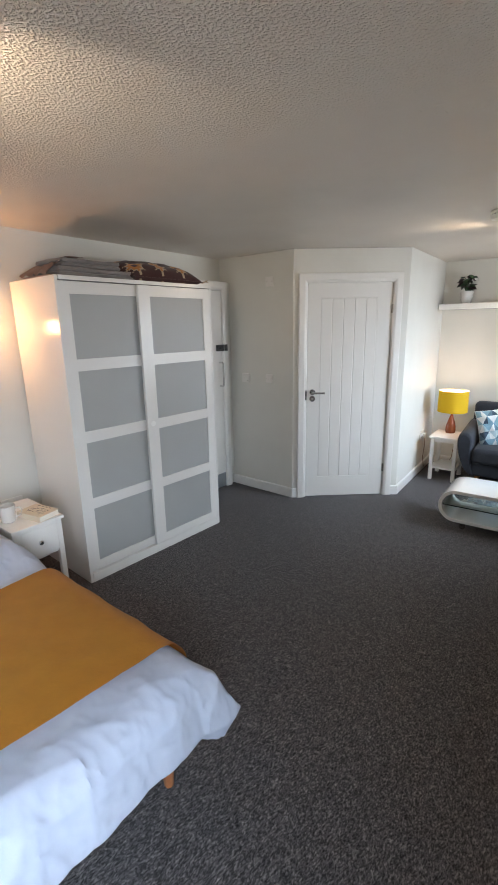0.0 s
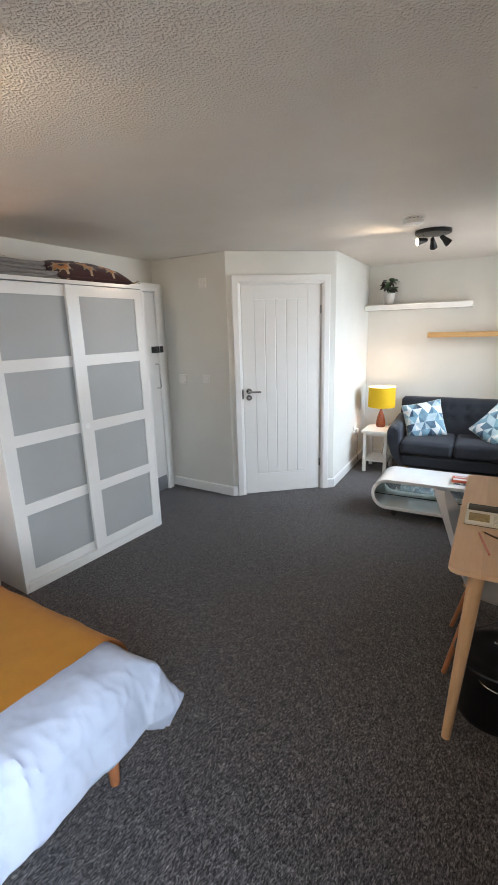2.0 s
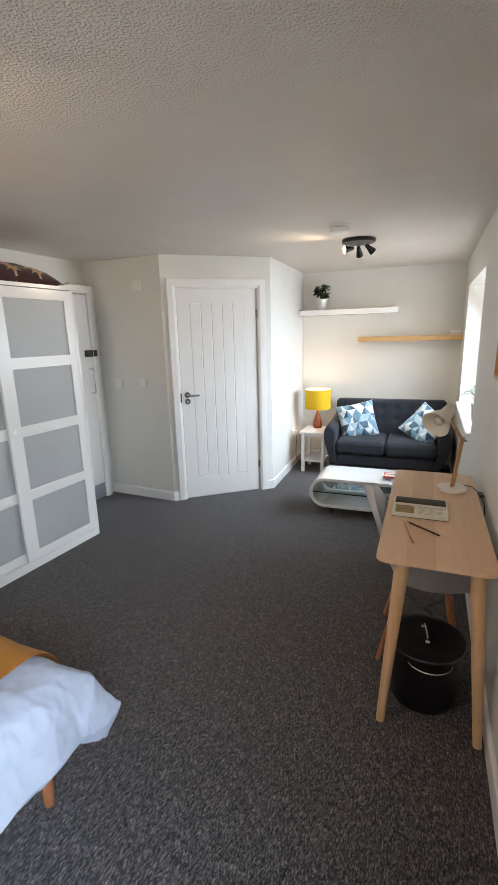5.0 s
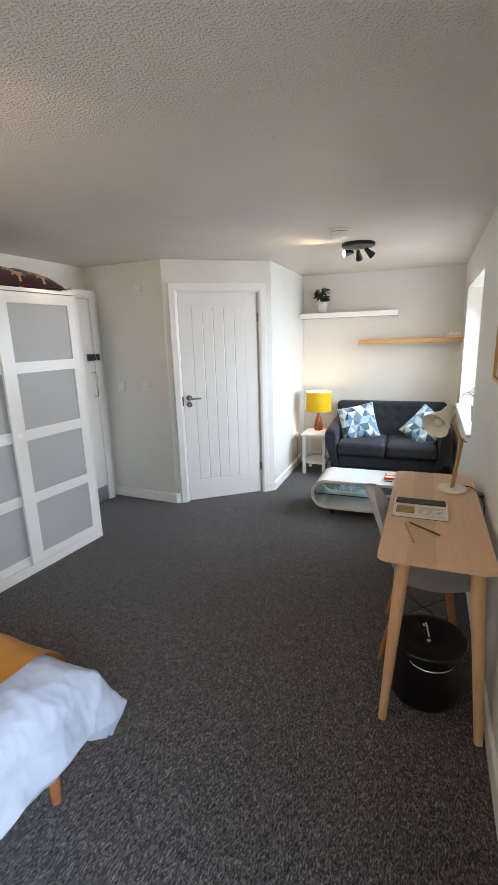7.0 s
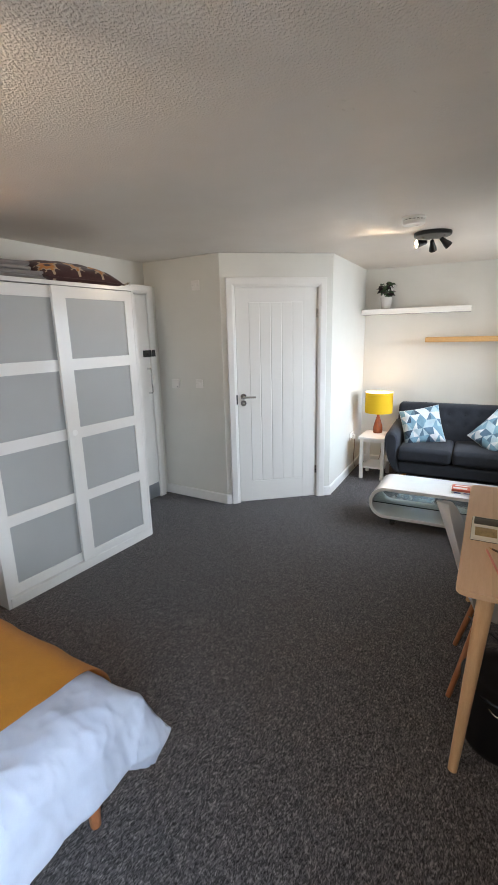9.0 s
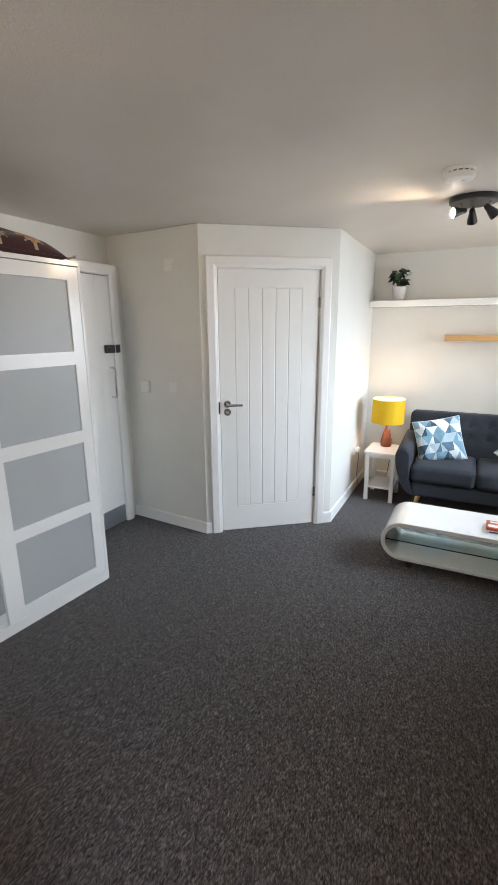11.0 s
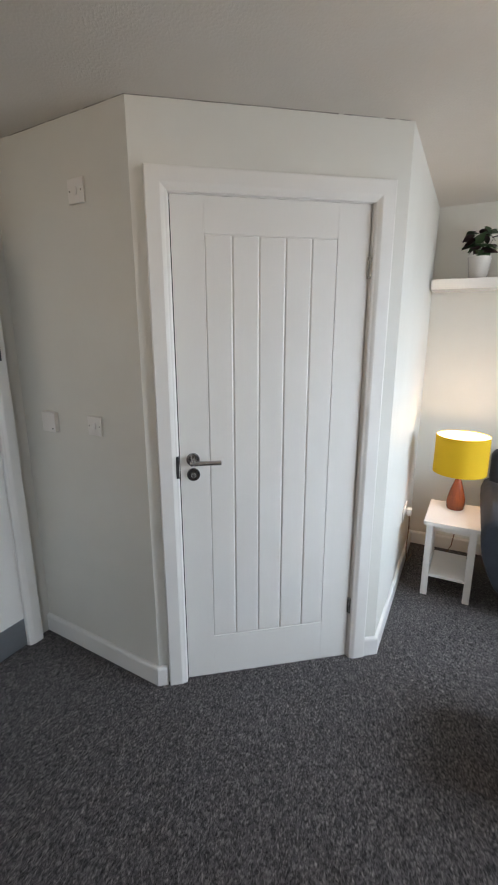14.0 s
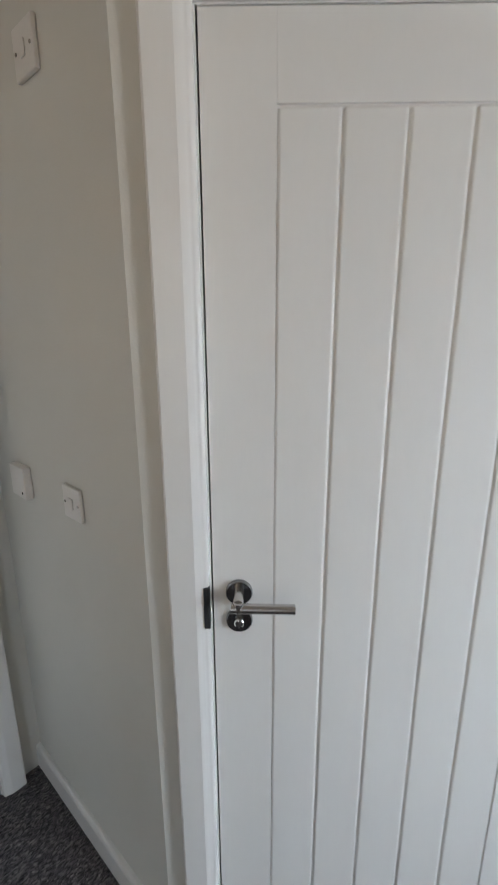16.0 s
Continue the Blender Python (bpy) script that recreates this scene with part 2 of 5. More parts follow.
THROW = fabric("mustard_wool_throw", (0.60, 0.245, 0.010), (0.74, 0.33, 0.018), 420)
TOWEL = fabric("grey_terry", (0.16, 0.145, 0.14), (0.27, 0.25, 0.245), 380)
TAUPE = fabric("taupe_knit", (0.30, 0.20, 0.16), (0.44, 0.32, 0.27), 300)
SHADE = shade_mat()
PANE = glass_mat("window_glass")
TGLASS = glass_mat("green_edge_glass", (0.80, 0.92, 0.88))
BULB = glow("warm_bulb", WARM, 18.0)
LED = glow("white_led_face", SPOT_WHITE, 30.0)
LEAFD = plain("dark_maroon_leaf", (0.030, 0.010, 0.014), 0.5, var=0.3, scale=20)
LEAFG = plain("green_leaf", (0.035, 0.085, 0.03), 0.5, var=0.3, scale=20)
FERN = plain("fern_leaf", (0.055, 0.12, 0.05), 0.55, var=0.3, scale=20)
PAPER = plain("page_paper", (0.80, 0.77, 0.68), 0.7, var=0.05, bump=0.05)
INK = plain("print_ink", (0.20, 0.19, 0.17), 0.7, bump=0)
PHOTO = plain("dark_photo_print", (0.06, 0.052, 0.04), 0.7, var=0.6, scale=30, bump=0)
SEPIA = plain("sepia_print", (0.36, 0.26, 0.12), 0.6, var=0.4, scale=40, bump=0)
RED = plain("red_print", (0.55, 0.10, 0.05), 0.4, var=0.2, scale=40)
BLUE = plain("blue_print", (0.05, 0.07, 0.24), 0.4, var=0.2)
PINK = plain("coral_pencil_paint", (0.62, 0.20, 0.15), 0.4)
BROWNP = plain("dark_pencil_paint", (0.10, 0.055, 0.03), 0.4)
CORD = plain("brown_flex", (0.16, 0.07, 0.03), 0.5)
CREAM = plain("cream_book_cloth", (0.68, 0.60, 0.48), 0.6)
CHINA = plain("mug_glaze", (0.62, 0.60, 0.57), 0.2, var=0.03, coat=0.4)
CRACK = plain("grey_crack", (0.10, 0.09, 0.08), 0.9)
GAP = plain("dark_gap", (0.02, 0.02, 0.02), 0.8)
EARTH = plain("outside_ground", (0.10, 0.12, 0.07), 0.9, var=0.3, scale=0.6)
CUSH = [fabric("cushion_" + n, shade(c, 0.88), shade(c, 1.1), 600) for n, c in
        (("white", (0.66, 0.70, 0.72)), ("pale_blue", (0.40, 0.53, 0.60)), ("sky", (0.18, 0.33, 0.44)), ("navy", (0.035, 0.07, 0.12)), ("slate", (0.09, 0.17, 0.25)))]
KILIM = [fabric("kilim_" + n, shade(c, 0.8), shade(c, 1.15), 350) for n, c in
         (("maroon", (0.045, 0.010, 0.010)), ("orange", (0.50, 0.19, 0.03)), ("cream", (0.44, 0.33, 0.22)), ("red", (0.15, 0.02, 0.012)))]

# ---- builders ----


def part(name, bm, material, parent=None, label="", smooth=False):
    me = bpy.data.meshes.new(name)
    bmesh.ops.recalc_face_normals(bm, faces=bm.faces)
    bm.normal_update()
    flat = []
    for k, f in enumerate(bm.faces):
        n = f.normal
        f.smooth = smooth
        if max(abs(n.x), abs(n.y), abs(n.z)) > 0.9999:
            flat.append(k)
    bm.to_mesh(me)
    bm.free()
    for mt in (material if isinstance(material, (list, tuple)) else [material]):
        me.materials.append(mt)
    if smooth:
        me.set_sharp_from_angle(angle=radians(40))
        for k in flat:
            me.polygons[k].use_smooth = False
    ob = new(name, me)
    if parent is not None:
        ob.parent = parent
    if label:
        tagged(ob, label)
    return ob


def same_part(name, ob, parent, m):
    o = new(name, ob.data)
    o.parent = parent
    o.matrix_basis = m
    return o


def thing(name, label, category, m=None, group="", kind=""):
    e = new(name)
    e.empty_display_size = 0.1
    if m is not None:
        e.matrix_basis = m
    return tagged(e, label, category, group, kind)


def box(x0, x1, y0, y1, z0, z1, bev=0.0, seg=2):
    bm = bmesh.new()
    bmesh.ops.create_cube(bm, size=1, matrix=Matrix.Translation(((x0 + x1) / 2, (y0 + y1) / 2, (z0 + z1) / 2)) @ Matrix.Diagonal((x1 - x0, y1 - y0, z1 - z0, 1)))
    if bev:
        bmesh.ops.bevel(bm, geom=list(bm.edges), offset=bev, segments=seg, profile=0.5, affect="EDGES")
    return bm


def moved(bm, m):
    bm.transform(m)
    return bm


def joined(*bms):
    out = bms[0]
    for b in bms[1:]:
        me = bpy.data.meshes.new("tmp")
        b.to_mesh(me)
        b.free()
        out.from_mesh(me)
        bpy.data.meshes.remove(me)
    return out


def lathe(profile, n=32, caps=True):
    bm = bmesh.new()
    rings = []
    for r, z in profile:
        rings.append([bm.verts.new((r * math.cos(2 * math.pi * k / n), r * math.sin(2 * math.pi * k / n), z)) for k in range(n)])
    for a, b in zip(rings, rings[1:]):
        for k in range(n):
            bm.faces.new((a[k], a[(k + 1) % n], b[(k + 1) % n], b[k]))
    if caps:
        bm.faces.new(rings[0][::-1])
        bm.faces.new(rings[-1])
    return bm


def tube(points, r, n=10, r_end=None):
    """A round rod along points, which may taper."""
    bm = bmesh.new()
    pts = [Vector(p) for p in points]
    rings = []
    for i, p in enumerate(pts):
        d = (pts[min(i + 1, len(pts) - 1)] - pts[max(i - 1, 0)]).normalized()
        side = d.cross(Vector((0.13, 0.31, 0.94))).normalized()
        up = side.cross(d)
        rr = r if r_end is None else r + (r_end - r) * i / (len(pts) - 1)
        rings.append([bm.verts.new(p + rr * (math.cos(2 * math.pi * k / n) * side + math.sin(2 * math.pi * k / n) * up)) for k in range(n)])
    for a, b in zip(rings, rings[1:]):
        for k in range(n):
            bm.faces.new((a[k], a[(k + 1) % n], b[(k + 1) % n], b[k]))
    bm.faces.new(rings[0][::-1])
    bm.faces.new(rings[-1])
    return bm


def prism(poly, z0, z1, bev=0.0, seg=2):
    bm = bmesh.new()
    lo = [bm.verts.new((x, y, z0)) for x, y in poly]
    hi = [bm.verts.new((x, y, z1)) for x, y in poly]
    bm.faces.new(lo[::-1])
    top = bm.faces.new(hi)
    for k in range(len(poly)):
        j = (k + 1) % len(poly)
        bm.faces.new((lo[k], lo[j], hi[j], hi[k]))
    if bev:
        es = [e for e in bm.edges if abs(e.verts[0].co.z - e.verts[1].co.z) < 1e-6]
        bmesh.ops.bevel(bm, geom=es, offset=bev, segments=seg, profile=0.5, affect="EDGES")
    return bm


def round_rect(x0, x1, y0, y1, r, n=8):
    pts = []
    for cx, cy, a0 in ((x1 - r, y1 - r, 0), (x0 + r, y1 - r, 90), (x0 + r, y0 + r, 180), (x1 - r, y0 + r, 270)):
        for k in range(n + 1):
            a = radians(a0 + 90 * k / n)
            pts.append((cx + r * math.cos(a), cy + r * math.sin(a)))
    return pts


def grid(nu, nv, fn, close_back=False):
    bm = bmesh.new()
    vs = [[bm.verts.new(fn(i / nu, j / nv)) for j in range(nv + 1)] for i in range(nu + 1)]
    for i in range(nu):
        for j in range(nv):
            bm.faces.new((vs[i][j], vs[i + 1][j], vs[i + 1][j + 1], vs[i][j + 1]))
    return bm


def wobble(p, scale, amount):
    return amount * noise.noise(Vector(p) * scale)


# ---- structure ----
H = 2.27
LEFT_BACK, LEFT_TOP = (-3.215, 0.70), (-3.290, 5.687)
CORNER, BOX_END = (-2.412, 5.675), (-1.635, 6.347)
SOFA_L, SOFA_R, RIGHT_BACK = (-1.715, 7.66), (0.075, 7.80), (0.30, 0.70)


def wall_frame(p, q):
    """Local x runs along the wall, the room lies at negative y."""
    return pose(p[0], p[1], 0, 0, 0, math.degrees(math.atan2(q[1] - p[1], q[0] - p[0]))), math.dist(p, q)


def wall(name, p, q, label, thick=0.12, holes=(), end=0.0, start=0.0):
    m, length = wall_frame(p, q)
    bms, x = [], -start
    for u0, u1, z0, z1 in holes:
        bms.append(box(x, u0, 0, thick, 0, H))
        if z0 > 0:
            bms.append(box(u0, u1, 0, thick, 0, z0))
        bms.append(box(u0, u1, 0, thick, z1, H))
        x = u1
    bms.append(box(x, length + end, 0, thick, 0, H))
    ob = part(name, joined(*bms), WALL)
    ob.matrix_basis = m
    tagged(ob, label, "wall", kind="structure")
    return m, length


floor = tagged(part("floor", box(-3.7, 0.9, 0.3, 8.3, -0.12, 0), CARPET), "dark charcoal flecked loop pile carpet", "floor", kind="structure")
ceiling = tagged(part("ceiling", box(-3.7, 0.9, 0.3, 8.3, H, H + 0.15), CEIL), "off-white stippled textured ceiling", "ceiling", kind="structure")
ground = tagged(part("ground", box(-300, 300, -300, 300, -3.2, -3.0), EARTH), "grassy ground outside below the windows", "ground", kind="structure")

M_LEFT, L_LEFT = wall_frame(LEFT_BACK, LEFT_TOP)
# the entrance door's frame stands proud of the wall
M_ENTRY, L_ENTRY = wall_frame((-3.045, 0.70), (-3.155, 5.69))
ENTRY_U1 = L_ENTRY - 0.150
ENTRY_U0 = ENTRY_U1 - 0.78
wall("wall_left", LEFT_BACK, LEFT_TOP, "off-white painted wall behind bed and wardrobe", 0.14, [(ENTRY_U0 - 0.030, ENTRY_U1 + 0.030, 0, 2.00)], 0.1, 0.14)
M_SW, L_SW = wall("wall_switches", LEFT_TOP, CORNER, "off-white painted wall with three switch plates", 0.08)
M_DOOR, L_DOOR = wall_frame(CORNER, BOX_END)
D0 = 0.128
wall("wall_door", CORNER, BOX_END, "off-white angled wall around the panelled door", 0.08, [(D0 - 0.006, D0 + 0.762, 0, 1.992)])
M_BOX, L_BOX = wall("wall_alcove", BOX_END, SOFA_L, "off-white short wall beside the side table", 0.08, end=0.1)
M_SOFA, L_SOFA = wall("wall_sofa", SOFA_L, SOFA_R, "off-white wall with two floating shelves", 0.14, end=0.1)
WIN = (0.50, 2.05, 0.83, 1.985)
WIN2 = (5.46, 6.94, 0.83, 1.985)
M_RIGHT, L_RIGHT = wall("wall_window", SOFA_R, RIGHT_BACK, "off-white wall with two deep window openings", 0.30, [WIN, WIN2], 0.1, 0.1)
wall("wall_back", RIGHT_BACK, LEFT_BACK, "plain off-white painted wall", 0.12, (), 0.1, 0.1)
# unseen sheets, added near-black for the darkness of the lobby behind the two doors
for nm, m, u0, u1 in (("dark_sheet_entry", M_ENTRY, ENTRY_U0 - 0.1, ENTRY_U1 + 0.1), ("dark_sheet_bath", M_DOOR, D0 - 0.06, D0 + 0.80)):
    b = part(nm, box(u0, u1, 0.32, 0.34, 0, 2.2), GAP)
    b.matrix_basis = m
    tagged(b, "unseen near-black sheet added behind a closed door", "wall", kind="structure")


def sweep(name, pts, profile, mat, label):
    bm, rows = bmesh.new(), []
    for i, p in enumerate(pts):
        ns = []
        for a, b in ((i - 1, i), (i, i + 1)):
            if 0 <= a and b < len(pts):
                dx, dy = pts[b][0] - pts[a][0], pts[b][1] - pts[a][1]
                ln = math.hypot(dx, dy)
                ns.append(Vector((dy / ln, -dx / ln)))
        n = ns[0] if len(ns) == 1 else (ns[0] + ns[1]) / (1 + ns[0].dot(ns[1]))
        rows.append([bm.verts.new((p[0] + o * n.x, p[1] + o * n.y, z)) for o, z in profile])
    k = len(profile)
    for a, b in zip(rows, rows[1:]):
        for j in range(k):
            bm.faces.new((a[j], b[j], b[(j + 1) % k], a[(j + 1) % k]))
    bm.faces.new(rows[0])
    bm.faces.new(rows[-1][::-1])
    return tagged(part(name, bm, mat), label, "baseboard", kind="structure")


def on(m, u, y=0.0):
    v = m @ Vector((u, y, 0))
    return (v.x, v.y)


SKIRT = [(0.0005, 0), (0.017, 0), (0.017, 0.080), (0.014, 0.088), (0.008, 0.092), (0.0005, 0.093)]
sweep("baseboard_entry", [on(M_SW, 0.004), CORNER, on(M_DOOR, D0 - 0.090)], SKIRT, TRIM, "white painted baseboard below the switches")
sweep("baseboard_sofa", [on(M_DOOR, D0 + 0.826), BOX_END, SOFA_L, SOFA_R, RIGHT_BACK, LEFT_BACK, on(M_LEFT, ENTRY_U0 - 0.09)], SKIRT, TRIM, "white painted baseboard round the room")


def architrave(name, m, u0, u1, z1, width, label=""):
    """Mitred casing with a rounded inner bead, round a door opening."""
    t = thing(name, label, "door frame", m, kind="structure")
    prof = [(0, -0.0005), (0, -0.011), (0.003, -0.0155), (0.008, -0.0175), (0.013, -0.0180), (0.018, -0.0215), (0.026, -0.0235), (width - 0.005, -0.0235), (width - 0.0015, -0.022), (width, -0.018), (width, -0.0005)]
    path = [((u0, 0.0), (-1, 0)), ((u0, z1), (-1, 1)), ((u1, z1), (1, 1)), ((u1, 0.0), (1, 0))]
    for nm, (a, b) in (("jamb_casing", (0, 1)), ("head_casing", (1, 2)), ("jamb_casing", (2, 3))):
        bm = bmesh.new()
        rows = [[bm.verts.new((p[0] + o * d[0], y, p[1] + o * d[1])) for o, y in prof] for p, d in (path[a], path[b])]
        n = len(prof)
        for k in range(n):
            bm.faces.new((rows[0][k], rows[0][(k + 1) % n], rows[1][(k + 1) % n], rows[1][k]))
        bm.faces.new(rows[0])
        bm.faces.new(rows[1][::-1])
        part(nm, bm, DOORW, t, smooth=True)
    part("door_lining", joined(box(u0 - 0.0015, u0 + 0.003, 0.0, 0.075, 0, z1 - 0.001), box(u1 - 0.003, u1 + 0.0015, 0, 0.075, 0, z1 - 0.001), box(u0 + 0.003, u1 - 0.003, 0, 0.075, z1 - 0.003, z1 + 0.0015)), DOORW, t)
    return t


architrave("door_frame_bath", M_DOOR, D0 - 0.004, D0 + 0.760, 1.990, 0.078, label="white moulded casing round the angled door")
entry_frame = architrave("door_frame_entry", M_ENTRY, ENTRY_U0 - 0.0005, ENTRY_U1 + 0.0005, 1.972, 0.072, label="white moulded casing round the entrance door")
for u in (ENTRY_U0 - 0.068, ENTRY_U1 + 0.0025):
    part("frame_post", box(u, u + 0.0655, 0.0005, 0.100, 0, 1.974), TRIM, entry_frame)
part("frame_packer", box(ENTRY_U1 + 0.0685, L_ENTRY + 0.010, 0.012, 0.100, 0, 2.040), WALL, entry_frame)
part("frame_head", box(ENTRY_U0 - 0.068, ENTRY_U1 + 0.068, 0.0005, 0.100, 1.9742, 2.040), TRIM, entry_frame)


def grooved_door(name, m, u0, width, top, label, planks, face=0.002, groove=0.0062):
    """A door with a frame of stiles and rails round V-jointed boards."""
    t = thing(name, label, "door", m @ pose(u0, 0, 0), kind="structure")
    a, b, z0, z1 = 0.120, width - 0.132, 0.205, top - 0.122
    y1 = face + 0.040
    part("core", box(0.005, width - 0.005, face + 0.0042, y1, 0.008, top - 0.004), DOORW, t)
    part("stile", box(0.003, a, face, face + 0.0063, 0.006, top, 0.0006), DOORW, t, smooth=True)
    part("stile", box(b, width - 0.003, face, face + 0.0063, 0.006, top, 0.0006), DOORW, t, smooth=True)
    part("top_rail", box(a + 0.0001, b - 0.0001, face, face + 0.0063, z1, top, 0.0006), DOORW, t, smooth=True)
    part("bottom_rail", box(a + 0.0001, b - 0.0001, face, face + 0.0063, 0.006, z0, 0.0006), DOORW, t, smooth=True)
    w = (b - a) / planks
    first = None
    for k in range(planks):
        if first is None:
            first = part("board", box(0.0008, w - 0.0008, face + 0.0002, face + 0.0160, z0 + 0.002, z1 - 0.002, groove, 4), DOORW, t, smooth=True)
            first.matrix_basis = pose(a, 0, 0)
        else:
            same_part("board", first, t, pose(a + k * w, 0, 0))
    return t


bath = grooved_door("door_bath", M_DOOR, D0 - 0.001, 0.756, 1.986, "closed white cottage door with vertical grooved boards", 5)
rose = part("handle_rose", moved(lathe([(0.0265, 0), (0.0265, 0.006), (0.0245, 0.0085)], 40), pose(0.054, 0.002, 1.032, 90)), POLISH, bath, "round steel lever rose", True)
keyrose = part("lock_rose", moved(lathe([(0.0265, 0), (0.0265, 0.006), (0.0245, 0.0085)], 40), pose(0.054, 0.002, 0.970, 90)), POLISH, bath, "round steel lock rose", True)
part("thumb_turn", moved(joined(lathe([(0.010, 0.008), (0.010, 0.016), (0.008, 0.018)], 24), moved(box(-0.0025, 0.0025, -0.009, 0.009, 0.017, 0.021, 0.001), pose(0, 0, 0))), pose(0.054, 0.002, 0.970, 90)), CHROME, keyrose, smooth=True)
part("lever", joined(tube([(0.054, -0.004, 1.036), (0.054, -0.050, 1.036)], 0.0098, 18), tube([(0.040, -0.050, 1.029), (0.10, -0.050, 1.028), (0.160, -0.050, 1.027)], 0.0095, 20),
                     tube([(0.054, -0.050, 1.042), (0.054, -0.050, 1.025)], 0.0098, 14)), STEEL, bath, "steel bar lever handle", True)
part("latch_plate", box(-0.014, -0.0022, -0.0205, -0.009, 0.962, 1.052, 0.001), DARKPL, bath, "steel latch plate")
for z in (1.724, 0.243):
    part("hinge", joined(box(0.747, 0.7558, -0.003, 0.006, z, z + 0.078, 0.001), moved(lathe([(0.0055, 0), (0.0055, 0.078)], 14), pose(0.7575, -0.006, z))), STEEL, bath, "steel butt hinge", True)



def flush_door(name, m, u0, width, top, label, planks):
    """A flat door whose full-height boards meet in hairline joints."""
    t = thing(name, label, "door", m @ pose(u0, 0, 0), kind="structure")
    part("core", box(0.005, width - 0.005, 0.006, 0.042, 0.008, top - 0.004), DOORW, t)
    w = (width - 0.006) / planks
    first = part("board", box(0.0002, w - 0.0002, 0.002, 0.012, 0.006, top, 0.0007), DOORW, t, smooth=True)
    first.matrix_basis = pose(0.003, 0, 0)
    for k in range(1, planks):
        same_part("board", first, t, pose(0.003 + k * w, 0, 0))
    return t


entry = flush_door("door_entrance", M_ENTRY, ENTRY_U0, 0.78, 1.963, "closed white flush entrance door with steel kick plate", 6)
part("kick_plate", box(0.006, 0.775, -0.001, 0.0018, 0.008, 0.155, 0.0005), KICK, entry, "brushed grey metal kick plate")
part("night_latch", joined(box(0.690, 0.772, -0.032, 0.0015, 1.405, 1.466, 0.004), moved(lathe([(0.013, 0), (0.012, 0.016), (0.009, 0.018)], 20), pose(0.712, -0.032, 1.435, 90))), DARKPL, entry, "dark night latch", True)
part("latch_keep", box(0.783, 0.822, -0.036, -0.0245, 1.405, 1.466, 0.003), DARKPL, entry, "dark latch keep", True)
part("pull_handle", tube([(0.735, 0.0, 1.065), (0.735, -0.035, 1.065), (0.735, -0.045, 1.075), (0.735, -0.045, 1.18), (0.735, -0.045, 1.285), (0.735, -0.035, 1.295), (0.735, 0.0, 1.295)], 0.0092, 14), CHROME, entry, "chrome pull handle", True)


def window(name, hole, n, label):
    u0, u1, z0, z1 = hole
    t = thing(name, label, "window", M_RIGHT, kind="structure")
    y0, y1, f = 0.20, 0.26, 0.055
    part("window_frame", joined(box(u0, u1, y0, y1, z0, z0 + f, 0.006), box(u0, u1, y0, y1, z1 - f, z1, 0.006),
                                *[box(u, u + f, y0 + 0.001, y1 - 0.001, z0 + f, z1 - f, 0.006) for u in [u0 + k * (u1 - u0 - f) / n for k in range(n + 1)]]), PLASTW, t, smooth=True)
    for k in range(n):
        a = u0 + f + k * (u1 - u0 - f) / n
        p = part("pane", box(a, a + (u1 - u0 - f) / n - f, 0.228, 0.232, z0 + f, z1 - f), PANE, t)
        p.visible_shadow = False
    part("window_sill", box(u0 - 0.03, u1 + 0.03, -0.035, 0.198, z0 - 0.022, z0 + 0.004, 0.008, 3), TRIM, t, "white painted sill board", True)


window("window_1", WIN, 2, "white framed window in a deep reveal beside the sofa")
window("window_2", WIN2, 2, "white framed window in a deep reveal beside the bed")


# ---- bedroom end: wardrobe, night stand, bed ----
def lattice(ys, zs, x0, x1):
    """A plate in one piece with a hole in every second cell of its middle column."""
    bm = bmesh.new()
    vs = {(i, j, k): bm.verts.new((x, y, z)) for i, y in enumerate(ys) for j, z in enumerate(zs) for k, x in enumerate((x0, x1))}
    ni, nj = len(ys) - 1, len(zs) - 1

    def solid(i, j):
        return 0 <= i < ni and 0 <= j < nj and not (i == 1 and j % 2 == 1)
    for i in range(ni):
        for j in range(nj):
            if not solid(i, j):
                continue
            for k in (0, 1):
                bm.faces.new([vs[a, b, k] for a, b in ((i, j), (i + 1, j), (i + 1, j + 1), (i, j + 1))])
            for di, dj, e in ((-1, 0, ((i, j), (i, j + 1))), (1, 0, ((i + 1, j), (i + 1, j + 1))), (0, -1, ((i, j), (i + 1, j))), (0, 1, ((i, j + 1), (i + 1, j + 1)))):
                if not solid(i + di, j + dj):
                    bm.faces.new((vs[(*e[0], 0)], vs[(*e[1], 0)], vs[(*e[1], 1)], vs[(*e[0], 1)]))
    return bm


